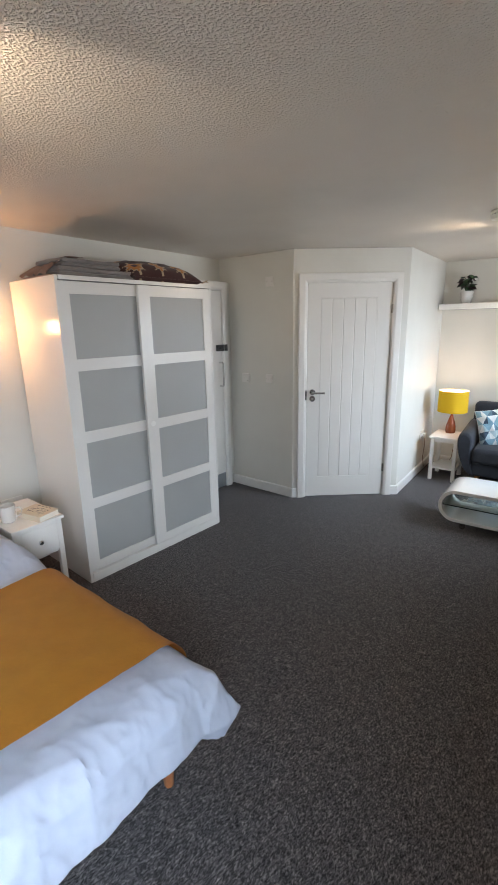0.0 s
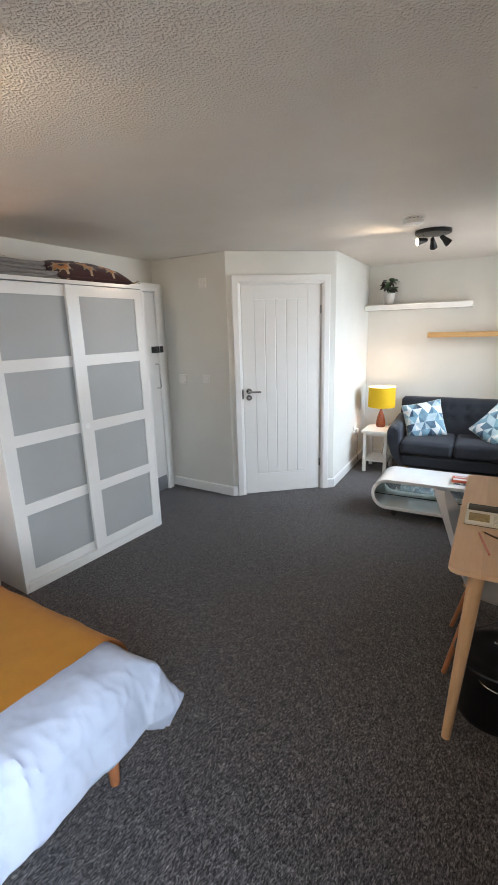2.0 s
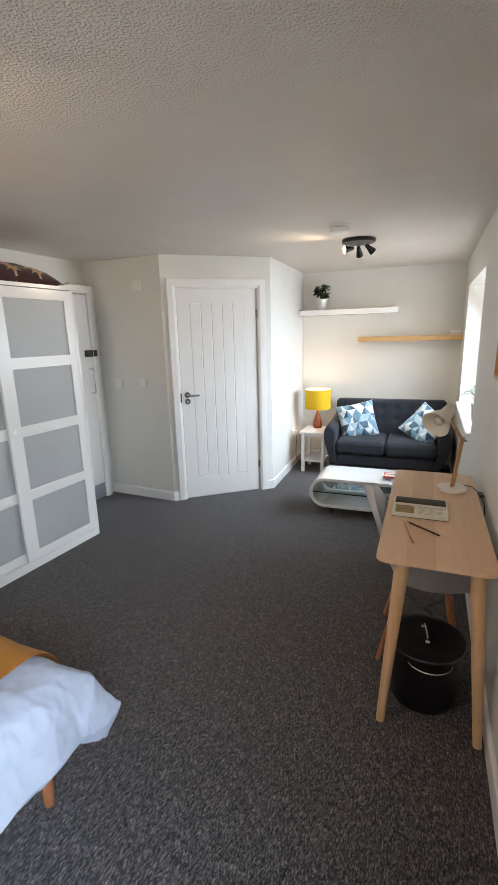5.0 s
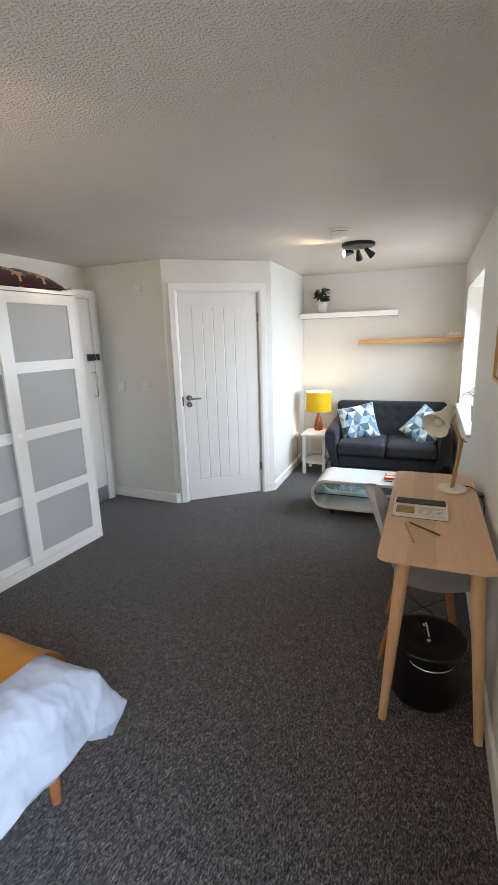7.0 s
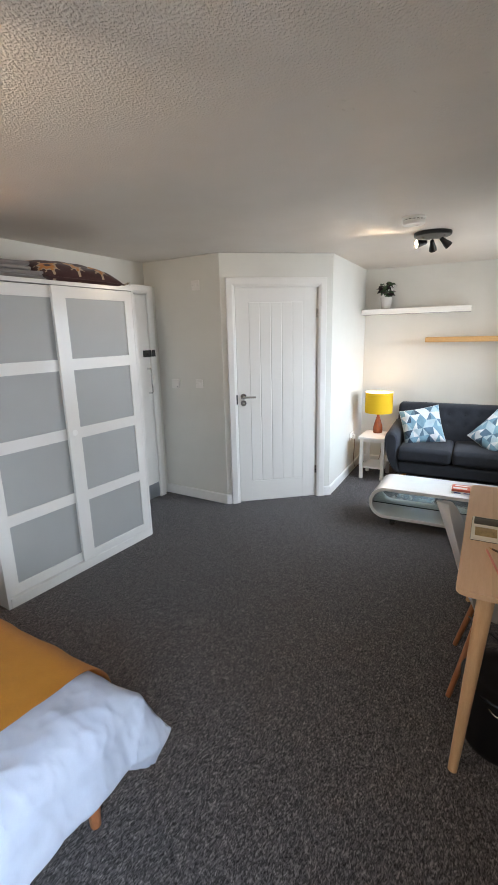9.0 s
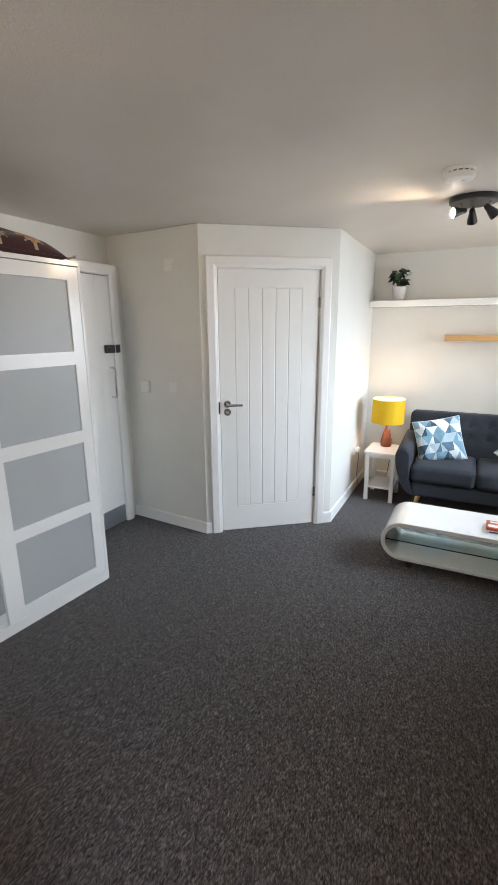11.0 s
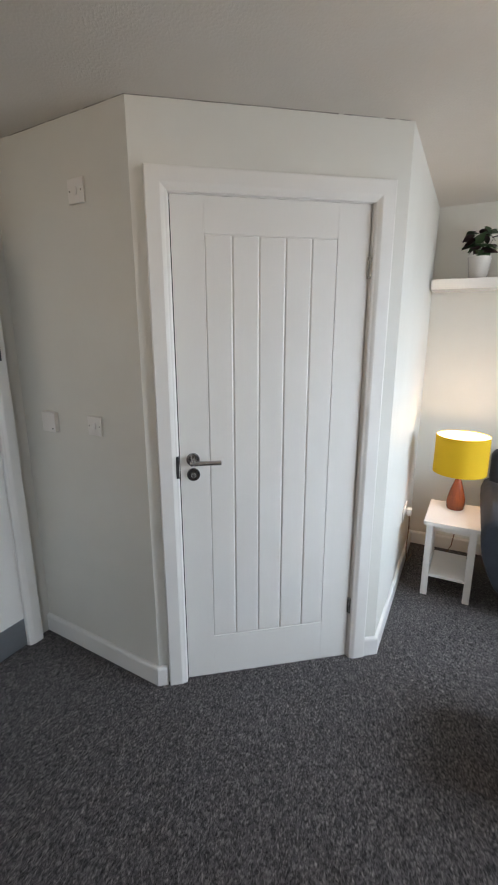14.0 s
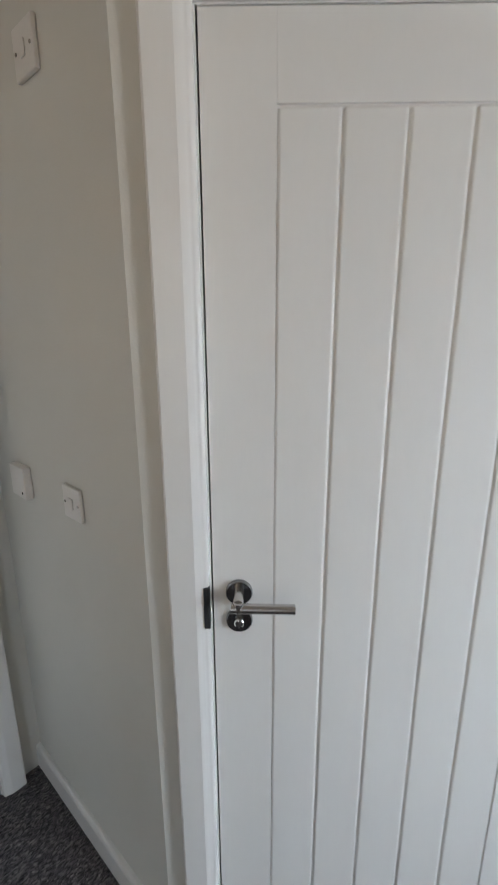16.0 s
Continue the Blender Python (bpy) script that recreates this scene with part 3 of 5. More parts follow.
def wardrobe():
    m = pose(-2.642, 3.604, 0, 0, 0, -2.2)      # local y runs along the front, x into the room
    t = thing("wardrobe", "white sliding wardrobe with frosted glass panels against the wall", "wardrobe", m)
    D, W, TOP = 0.592, 1.214, 1.936
    part("side_panel", box(-D, 0.0, 0, 0.020, 0, TOP, 0.0015), LACQ, t)
    part("side_panel", box(-D, 0.0, W - 0.020, W, 0, TOP, 0.0015), LACQ, t)
    part("top_panel", box(-D, 0.012, 0.0205, W - 0.0205, TOP - 0.024, TOP, 0.0015), LACQ, t)
    part("back_panel", box(-D, -D + 0.006, 0.0205, W - 0.0205, 0.02, TOP - 0.0245), LACQ, t)
    part("plinth", box(-0.06, 0.003, 0.0205, W - 0.0205, 0, 0.062, 0.0015), LACQ, t)
    part("bottom_panel", box(-D + 0.007, -0.062, 0.0205, W - 0.0205, 0.05, 0.07), LACQ, t)

    def slider(y0, y1, g0, g1, x, grip):
        d = part("sliding_door", lattice([y0, g0, g1, y1], [0.066, 0.128, 0.500, 0.571, 0.942, 1.015, 1.391, 1.463, 1.838, TOP - 0.028], x - 0.022, x), LACQ, t, "white framed sliding door")
        for z0, z1 in ((0.128, 0.500), (0.571, 0.942), (1.015, 1.391), (1.463, 1.838)):
            part("glass_panel", box(x - 0.015, x - 0.008, g0 - 0.002, g1 + 0.002, z0 - 0.002, z1 + 0.002), FROST, d, "frosted grey glass")
        if grip:
            part("finger_pull", moved(lathe([(0.020, 0), (0.020, 0.002), (0.015, 0.003), (0.013, 0.001)], 28), pose(x, y0 + 0.045, 0.985, 0, 90)), PLASTW, d, smooth=True)
    slider(0.022, 0.655, 0.091, 0.586, -0.020, False)
    slider(0.548, 1.187, 0.640, 1.119, 0.006, True)


wardrobe()
WT = 1.937


def folded(name, x0, x1, y0, y1, z0, layers, th, material, label, category, seed, m=None):
    """Cloth folded flat: soft rounded layers, doubled at the front edge."""
    t = thing(name, label, category, m)
    for k in range(layers):
        z = z0 + k * th
        bm = box(x0, x1, y0, y1, z, z + th * 0.98, th * 0.46, 4)
        bmesh.ops.subdivide_edges(bm, edges=[e for e in bm.edges if e.calc_length() > 0.1], cuts=14, use_grid_fill=True)
        for v in bm.verts:
            p = (v.co.x + seed, v.co.y, v.co.z * 3 + k)
            v.co.y += wobble(p, 6, 0.012)
            v.co.x += wobble((v.co.y, seed + k, v.co.x), 7, 0.010)
            if v.co.z > z + th * 0.5:
                v.co.z += wobble(p, 9, th * 0.22)
        part("fold", bm, material, t, smooth=True)
    return t


folded("bath_towel", -3.04, -2.68, 3.66, 4.34, WT, 2, 0.027, TOWEL, "grey folded bath towel lying on the wardrobe", "towel", 3.0)
folded("hand_towel", -3.02, -2.71, 3.70, 4.10, WT + 0.056, 2, 0.026, TOWEL, "grey folded hand towel on top of another towel", "towel", 9.0)


def knit_blanket():
    """Folded over the towels' near end and hanging down to the wardrobe top, with soft ridges."""
    def fn(u, v):
        y = 3.612 + 0.225 * u
        x = -3.045 + 0.345 * v - 0.03 * (1 - u)
        rise = 0.104 * min(1.0, u / 0.62) ** 0.75
        ridge = 0.007 * math.sin(v * 26 + u * 5 + 2.0 * noise.noise(Vector((v * 3, u * 2, 0)))) * (1 - 0.5 * u)
        return (x + 0.006 * math.sin(u * 9), y + 0.012 * noise.noise(Vector((v * 4, 3, 0))), WT + 0.012 + rise * (1 - 0.35 * (1 - v) * (1 - u)) + ridge)
    bm = grid(40, 60, fn)
    bmesh.ops.solidify(bm, geom=list(bm.faces), thickness=0.008)
    t = thing("knit_blanket", "taupe knitted blanket draped beside folded towels", "blanket")
    part("cloth", bm, TAUPE, t, smooth=True)
    part("under_fold", box(-3.04, -2.72, 3.625, 3.655, WT, WT + 0.011, 0.005, 3), TAUPE, t, smooth=True)


knit_blanket()


def cushion(name, size, thick, color_of, mats, label, m, n=60, tall=None):
    """A filled cushion: two bulging faces with pulled-in edges, coloured cell by cell."""
    t = thing(name, label, "cushion", m)
    tall = tall or size
    bm = bmesh.new()
    for sgn in (1, -1):
        vs = []
        for i in range(n + 1):
            row = []
            for j in range(n + 1):
                a, b = 2 * i / n - 1, 2 * j / n - 1
                pull = 1 - 0.055 * (1 - b * b) * abs(a) ** 3
                pull2 = 1 - 0.055 * (1 - a * a) * abs(b) ** 3
                h = (max(0, (1 - a ** 4) * (1 - b ** 4))) ** 0.62
                z = sgn * thick / 2 * h + wobble((a * 2 + size, b * 2, sgn), 1.6, 0.012) * h
                row.append(bm.verts.new((size / 2 * a * pull, tall / 2 * b * pull2, z)))
            vs.append(row)
        for i in range(n):
            for j in range(n):
                q = (vs[i][j], vs[i + 1][j], vs[i + 1][j + 1], vs[i][j + 1])
                f = bm.faces.new(q)
                f.material_index = color_of((i + 0.5) / n, (j + 0.5) / n)
    bmesh.ops.remove_doubles(bm, verts=bm.verts, dist=0.0008)
    part("cover", bm, mats, t, smooth=True)
    edge = []
    for k in range(81):
        s4 = k / 20
        side, f = int(s4) % 4, s4 - int(s4)
        a, b = ((2 * f - 1, -1), (1, 2 * f - 1), (1 - 2 * f, 1), (-1, 1 - 2 * f))[side]
        edge.append((size / 2 * a * (1 - 0.055 * (1 - b * b) * abs(a) ** 3), tall / 2 * b * (1 - 0.055 * (1 - a * a) * abs(b) ** 3), 0))
    part("seam", tube(edge, 0.0028, 6), mats[0], t, smooth=True)
    return t


def kilim(u, v):
    """Stepped star medallions in orange and cream on maroon."""
    a, b = ((u * 1.5 + 0.375) % 1) - 0.5, ((v * 3.3 + 0.15) % 1) - 0.5
    a, b = math.floor(abs(a) * 22) / 22, math.floor(abs(b) * 22) / 22
    hi, lo = max(a, b), min(a, b)
    axis_star, corner_star = hi + 2.4 * lo, (a + b) * 0.75 + 1.7 * abs(a - b)
    r = min(axis_star, corner_star)
    if hi < 0.05:
        return 0
    if r < 0.25:
        return 1
    if r < 0.36:
        return 2
    return 3 if hi > 0.46 else 0


kc = cushion("kilim_cushion", 0.36, 0.15, kilim, KILIM, "dark patterned cushion with orange and cream motifs", pose(-2.83, 4.47, WT + 0.070, 0, 14, 2), n=96, tall=0.66)
part("corner_tassel", moved(joined(tube([(0, 0, 0), (0.01, 0.02, -0.004), (0.015, 0.035, 0.004)], 0.006, 8), *[tube([(0.015, 0.035, 0.004), (0.02 + 0.006 * k, 0.055, 0.004 + 0.008 * (k % 3))], 0.0015, 5) for k in range(-3, 4)]), pose(0.165, 0.315, 0.0)), KILIM[2], kc, "cream corner tassel", True)


def night_stand():
    t = thing("night_stand", "white painted night stand with one drawer between bed and wardrobe", "night stand", pose(-2.56, 3.135, 0))
    W, D, Z = 0.29, 0.43, 0.582
    part("tabletop", box(-D - 0.01, 0.012, -0.005, W + 0.008, Z - 0.018, Z, 0.004), TRIM, t, smooth=True)
    part("body", joined(box(-D + 0.0305, -0.0345, 0.008, 0.018, 0.36, Z - 0.0185), box(-D + 0.0305, -0.0345, W - 0.018, W - 0.008, 0.36, Z - 0.0185), box(-D + 0.012, -D + 0.022, 0.0345, W - 0.0345, 0.36, Z - 0.0185), box(-D + 0.0225, -0.017, 0.0345, W - 0.0345, 0.361, 0.372)), TRIM, t)
    d = part("drawer_front", joined(box(-0.016, -0.006, 0.0342, W - 0.0342, 0.378, Z - 0.0190, 0.001), box(-0.0058, -0.001, 0.050, W - 0.050, 0.395, Z - 0.034, 0.002)), TRIM, t)
    part("knob", moved(lathe([(0.006, 0), (0.006, 0.01), (0.013, 0.016), (0.014, 0.022), (0.008, 0.028)], 20), pose(-0.001, W / 2, 0.465, 0, 90)), CHROME, d, "chrome knob", True)
    for x in (-D, -0.034):
        for y in (0.004, W - 0.034):
            part("leg", box(x, x + 0.030, y, y + 0.030, 0, Z - 0.0185, 0.002), TRIM, t)
    part("lower_shelf", box(-D + 0.005, -0.005, 0.036, W - 0.036, 0.13, 0.145, 0.002), TRIM, t)
    return Z


NZ = night_stand()


def mug():
    t = thing("mug", "pale grey glazed mug on the night stand", "mug", pose(-2.715, 3.192, NZ))
    part("cup", lathe([(0.032, 0), (0.038, 0.004), (0.044, 0.094), (0.0445, 0.099), (0.041, 0.099), (0.036, 0.012), (0.001, 0.008)], 32), CHINA, t, smooth=True)
    part("handle", tube([(0.020, 0.036, 0.078), (0.028, 0.056, 0.078), (0.032, 0.068, 0.058), (0.029, 0.058, 0.032), (0.018, 0.034, 0.024)], 0.0055, 10), CHINA, t, smooth=True)


mug()


def small_book():
    t = thing("book", "cream book with black line drawing on the night stand", "book", pose(-2.655, 3.335, NZ, 0, 0, 12))
    part("page_block", box(-0.095, 0.093, -0.064, 0.064, 0.003, 0.033), PAPER, t)
    part("cover", joined(box(-0.098, 0.098, -0.067, 0.067, 0, 0.0028, 0.001), box(-0.098, 0.098, -0.067, 0.067, 0.0332, 0.036, 0.001), box(-0.098, 0.098, -0.067, -0.0642, 0.003, 0.033)), CREAM, t)
    rnd = random.Random(4)
    bms = []
    for k in range(26):
        x, y, a = rnd.uniform(-0.065, 0.065), rnd.uniform(-0.035, 0.035), rnd.uniform(0, 180)
        bms.append(moved(box(-0.010, 0.010, -0.0016, 0.0016, 0.0361, 0.0366), pose(x, y, 0, 0, 0, a)))
    part("cover_drawing", joined(*bms), INK, t, "black cover drawing")
    part("cover_title", joined(*[box(-0.06 + k * 0.03, -0.04 + k * 0.03, 0.048, 0.056, 0.0361, 0.0366) for k in range(4)]), INK, t, "dark title bars")


small_book()


def socket(name, m, label, w=0.146, switches=2):
    t = thing(name, label, "socket", m)
    part("face_plate", box(-w / 2, w / 2, -0.009, -0.0006, -0.043, 0.043, 0.003), PLASTW, t, smooth=True)
    for k in range(switches):
        x = (k - (switches - 1) / 2) * 0.07
        part("rocker", box(x - 0.007, x + 0.007, -0.012, -0.0092, 0.012, 0.030, 0.001), PLASTW, t)
        part("pin_hole", joined(box(x - 0.002, x + 0.002, -0.0098, -0.0092, -0.006, 0.002), box(x - 0.014, x - 0.006, -0.0098, -0.0092, -0.026, -0.021), box(x + 0.006, x + 0.014, -0.0098, -0.0092, -0.026, -0.021)), GAP, t)
    return t


socket("wall_socket", M_LEFT @ pose(2.735, 0, 0.478), "white double socket on the wall above the night stand")


def wall_lamp():
    t = thing("wall_lamp", "small bedside wall lamp glowing warm beside the wardrobe", "wall lamp", M_LEFT @ pose(2.675, 0, 1.56))
    part("wall_plate", moved(lathe([(0.030, 0.0006), (0.030, 0.010), (0.026, 0.013)], 28), pose(0, 0, 0, 90)), BLACKM, t, smooth=True)
    part("arm", tube([(0, -0.012, 0), (0, -0.050, 0.0), (0, -0.062, 0.03)], 0.005, 10), BLACKM, t, smooth=True)
    part("bulb_holder", lathe([(0.012, 0), (0.015, 0.004), (0.015, 0.030), (0.011, 0.034)], 20), BLACKM, t, smooth=True).matrix_basis = pose(0, -0.062, 0.03)
    globe = [(0.002 + 0.026 * math.sin(math.pi * k / 14), 0.028 - 0.028 * math.cos(math.pi * k / 14)) for k in range(15)]
    part("globe", lathe(globe, 28), BULB, t, "glowing frosted globe", True).matrix_basis = pose(0, -0.062, 0.064)


wall_lamp()
lamp("wall_lamp_light", "POINT", 48, WARM, M_LEFT @ pose(2.675, -0.062, 1.652), shadow_soft_size=0.031)


def bed():
    t = thing("bed", "double bed base and mattress on tapered wooden legs", "bed")
    x0, x1, y0, y1 = -3.14, -1.10, 1.72, 3.07
    part("mattress", box(x0, x1, y0, y1, 0.32, 0.535, 0.05, 4), LINEN, t, smooth=True)
    part("base", box(x0, x1 - 0.09, y0 + 0.06, y1 - 0.06, 0.150, 0.319, 0.01), SOFA, t, "dark upholstered bed base")
    for x in (x0 + 0.08, x1 - 0.115):
        for y in (y0 + 0.08, y1 - 0.075):
            part("leg", moved(lathe([(0.016, 0), (0.018, 0.004), (0.025, 0.1498)], 24), pose(x, y + (0.03 if y > 2.5 else 0), 0)), BEECH, t, "tapered wooden leg", True)


bed()


def drape(s, t):
    """Cloth lying on the mattress and falling over its edges."""
    X1, Y1, Y0, R = -1.150, 3.040, 1.78, 0.105
    ex = max(0.0, s - X1)
    ey = max(0.0, t - Y1) if t > Y1 else min(0.0, t - Y0)
    far, near = max(ex, abs(ey)), min(ex, abs(ey))
    h = math.hypot(ex, ey)
    e = far + 0.26 * near
    z = 0.548
    bx, by = min(s, X1), min(max(t, Y0), Y1)
    if h > 1e-9:
        dx, dy = ex / h, ey / h
        arc = R * math.pi / 2
        if e < arc:
            out, drop = R * math.sin(e / R), R * (1 - math.cos(e / R))
        else:
            out, drop = R + (e - arc) * 0.20, R + (e - arc) * 0.95
        out += 0.35 * near
        if e > 0.270:
            out -= (e - 0.270) * 0.9
        along = t if ex > abs(ey) else s
        pleat = math.sin(along * 46 + 5.0 * noise.noise(Vector((along * 4, 7, 0))))
        fold = (0.005 * math.sin(along * 24 + 3.0 * noise.noise(Vector((along * 3, 0, 0)))) + 0.012 * noise.noise(Vector((along * 9, 3, 0)))) * min(1, e / 0.18)
        fold += 0.006 * abs(pleat) ** 0.6 * max(0, min(1, (e - 0.16) / 0.14))
        bx, by, z = bx + dx * (out + fold), by + dy * (out + fold), z - drop
    press = max(0.0, min(1.0, (s + 2.22) / 0.12)) * max(0.0, min(1.0, (-1.20 + 0.075 * (t - 2.5) - s) / 0.10))
    loose = 1 - 0.86 * press
    puff = (0.014 * noise.noise(Vector((s * 3.1, t * 3.1, 2.0))) + 0.003 * noise.noise(Vector((s * 8.5, t * 7.0, 5.0)))) * loose
    w1 = noise.noise(Vector((s * 2.3 + t * 6.5, t * 1.2 - s * 2.0, 9.0)))
    w2 = noise.noise(Vector((s * 9.0 - t * 5.0, t * 9.0, 4.0)))
    w3 = noise.noise(Vector((s * 15.0 + t * 9.0, t * 21.0 - s * 5.0, 1.0)))
    crease = (0.0055 * (1 - abs(w1)) ** 7 + 0.0026 * (1 - abs(w2)) ** 6 + 0.0024 * (1 - abs(w3)) ** 7) * loose
    return Vector((bx, by, z + puff * (1 - 0.6 * min(1, e / 0.12)) + crease * 1.7)) + Vector((0.4 * puff + 1.1 * crease, 0.4 * puff + 0.4 * crease, 0)) * min(1, e / 0.1)


def pillow_rise(s, t):
    a = max(0.0, min(1.0, (-2.12 - s) / 0.25))
    return 0.085 * a * a * (3 - 2 * a)


def duvet():
    S0, S1, T0, T1 = -3.15, -0.842, 1.47, 3.345

    def fn(u, v):
        s, t = S0 + (S1 - S0) * u, T0 + (T1 - T0) * v
        wav = 0.02 * noise.noise(Vector((t * 5, 1.0, 0))) * (u > 0.9)
        p = drape(s + wav, t)
        p.z += pillow_rise(s, t) * (1.0 if t < 3.02 else max(0, 1 - (t - 3.02) / 0.15))
        if s < -2.40 and t > 3.06:
            p.y = min(p.y, 3.115)
        return p
    bm = grid(250, 210, fn)
    bmesh.ops.solidify(bm, geom=list(bm.faces), thickness=0.007)
    o = thing("duvet", "white cotton duvet hanging over the bed foot", "duvet")
    part("cover", bm, LINEN, o, smooth=True)

    def th(u, v):
        t = 1.62 + (3.265 - 1.62) * v
        a, b = -2.10 + 0.03 * math.sin(t * 3), -1.285 + 0.075 * (t - 2.5)
        s = a + (b - a) * u
        p = drape(s, t)
        p.z += pillow_rise(s, t) * (1.0 if t < 3.02 else max(0, 1 - (t - 3.02) / 0.15))
        side = 0.014 * min(1, max(0, (t - 2.98) / 0.08))
        return p + Vector((0, side, 0.009))
    bm = grid(64, 96, th)
    bmesh.ops.solidify(bm, geom=list(bm.faces), thickness=-0.006)
    throw = thing("bed_throw", "mustard yellow wool throw across the duvet", "throw")
    part("cloth", bm, THROW, throw, smooth=True)
    for u0, u1 in ((0.955, 0.999), (0.001, 0.045)):
        hem = grid(4, 96, lambda a, v: th(u0 + (u1 - u0) * a, v) + Vector((0, 0, 0.0012)))
        bmesh.ops.solidify(hem, geom=list(hem.faces), thickness=-0.0012)
        part("hem_fold", hem, THROW, throw, smooth=True)


duvet()


# ---- sitting end: sofa, side table, coffee table, shelves ----
def sofa():
    t = thing("sofa", "charcoal two seat sofa with buttoned back and wooden legs", "sofa", pose(-0.592, 6.93, -0.028, 0, 0, 3.5))
    arm_profile = [(-0.652, 0.47), (-0.655, 0.525), (-0.640, 0.572), (-0.605, 0.598), (-0.565, 0.595), (-0.532, 0.570), (-0.520, 0.52), (-0.516, 0.30), (-0.470, 0.165), (-0.500, 0.165), (-0.558, 0.205), (-0.608, 0.30), (-0.640, 0.395)]

    def arm(sg):
        bm = bmesh.new()
        rows = []
        for y, inset, rise in ((0.0, 0.03, 0), (0.012, 0.010, 0), (0.035, 0.0, 0.0), (0.25, 0.0, 0.012), (0.5, 0.0, 0.03), (0.68, 0.0, 0.04), (0.70, 0.012, 0.04)):
            cx, cz = -0.58, 0.40
            row = []
            for x, z in arm_profile:
                k = 1 - inset / 0.12
                zz = cz + (z - cz) * (1 - inset / 0.25) + (rise if z > 0.45 else 0)
                row.append(bm.verts.new((sg * (cx + (x - cx) * k), y, zz)))
            rows.append(row)
        n = len(arm_profile)
        for a, b in zip(rows, rows[1:]):
            for k in range(n):
                bm.faces.new((a[k], a[(k + 1) % n], b[(k + 1) % n], b[k]))
        bm.faces.new(rows[0])
        bm.faces.new(rows[-1][::-1])
        return bm
    part("arm", arm(1), SOFA, t, smooth=True)
    part("arm", arm(-1), SOFA, t, smooth=True)
    part("base", box(-0.505, 0.505, 0.012, 0.69, 0.166, 0.298, 0.03, 4), SOFA, t, smooth=True)

    def seat(x0, x1):
        bm = box(x0, x1, -0.012, 0.55, 0.299, 0.448, 0.042, 5)
        bmesh.ops.subdivide_edges(bm, edges=[e for e in bm.edges if e.calc_length() > 0.2], cuts=8, use_grid_fill=True)
        for v in bm.verts:
            if v.co.z > 0.40:
                a, b = (v.co.x - x0) / (x1 - x0) * 2 - 1, (v.co.y + 0.012) / 0.562 * 2 - 1
                v.co.z += 0.024 * max(0, 1 - a * a) * max(0, 1 - b * b)
        return bm
    part("seat_cushion", seat(-0.512, -0.003), SOFA, t, smooth=True)
    part("seat_cushion", seat(0.003, 0.512), SOFA, t, smooth=True)
    buttons = [(x, z) for z in (0.60, 0.715) for x in (-0.36, -0.22, -0.08, 0.08, 0.22, 0.36)]

    bm = box(-0.615, 0.615, 0.540, 0.690, 0.300, 0.818, 0.046, 6)
    for axis, cuts in ((0, 70), (2, 26)):
        bmesh.ops.subdivide_edges(bm, edges=[e for e in bm.edges if abs((e.verts[0].co - e.verts[1].co)[axis]) > 0.2], cuts=cuts, use_grid_fill=True)
    for v in bm.verts:
        if v.co.y < 0.56:
            for bx, bz in buttons:
                d2 = (v.co.x - bx) ** 2 + (v.co.z - bz) ** 2
                v.co.y += 0.022 * math.exp(-d2 / 0.0012) + 0.008 * math.exp(-d2 / 0.006)
        v.co.y += 0.10 * (v.co.z - 0.30) / 0.515 - 0.02
    part("backrest", bm, SOFA, t, smooth=True)
    for x, z in buttons:
        part("button", moved(lathe([(0.011, 0), (0.010, 0.004), (0.004, 0.007)], 14), pose(x, 0.520 + 0.10 * (z - 0.30) / 0.515 + 0.024, z, 90)), SOFA, t, smooth=True)
    for x in (-0.44, 0.44):
        for y, dy in ((0.07, -0.035), (0.62, 0.03)):
            part("leg", tube([(x * 1.07, y + dy, 0.0282), (x, y, 0.1655)], 0.012, 16, 0.022), LAMPWD, t, "tapered wooden leg", True)


sofa()


TRI_TONES = random.Random(23).choices((0, 0, 1, 1, 2, 2, 4, 3), k=211)


def triangles(u, v):
    """Rows of up and down triangles in blues and white."""
    row = int(v * 5)
    g, x = v * 5 - row, u * 4.0 + 0.5 * (row % 2)
    i = int(x)
    f = x - i
    up = abs(f - 0.5) < (1 - g) / 2
    down = 0 if up else (1 if f > 0.5 else -1)
    split = 1 if f > 0.5 and up else 0
    return TRI_TONES[((i + max(down, 0)) * 12 + row * 67 + (0 if up else 5) + 2 * split) % len(TRI_TONES)]


cushion("scatter_cushion", 0.40, 0.16, triangles, CUSH, "blue and white triangle patterned cushion on the sofa", pose(-0.935, 7.225, 0.594, 66, 0, 10) @ pose(0, 0, 0, 0, 0, 13), n=120)
cushion("scatter_cushion", 0.39, 0.15, lambda u, v: triangles(1 - u, v), CUSH, "blue and white triangle cushion leaning on the arm", pose(-0.225, 7.215, 0.574, 60, 0, -14) @ pose(0, 0, 0, 0, 0, -34), n=120)


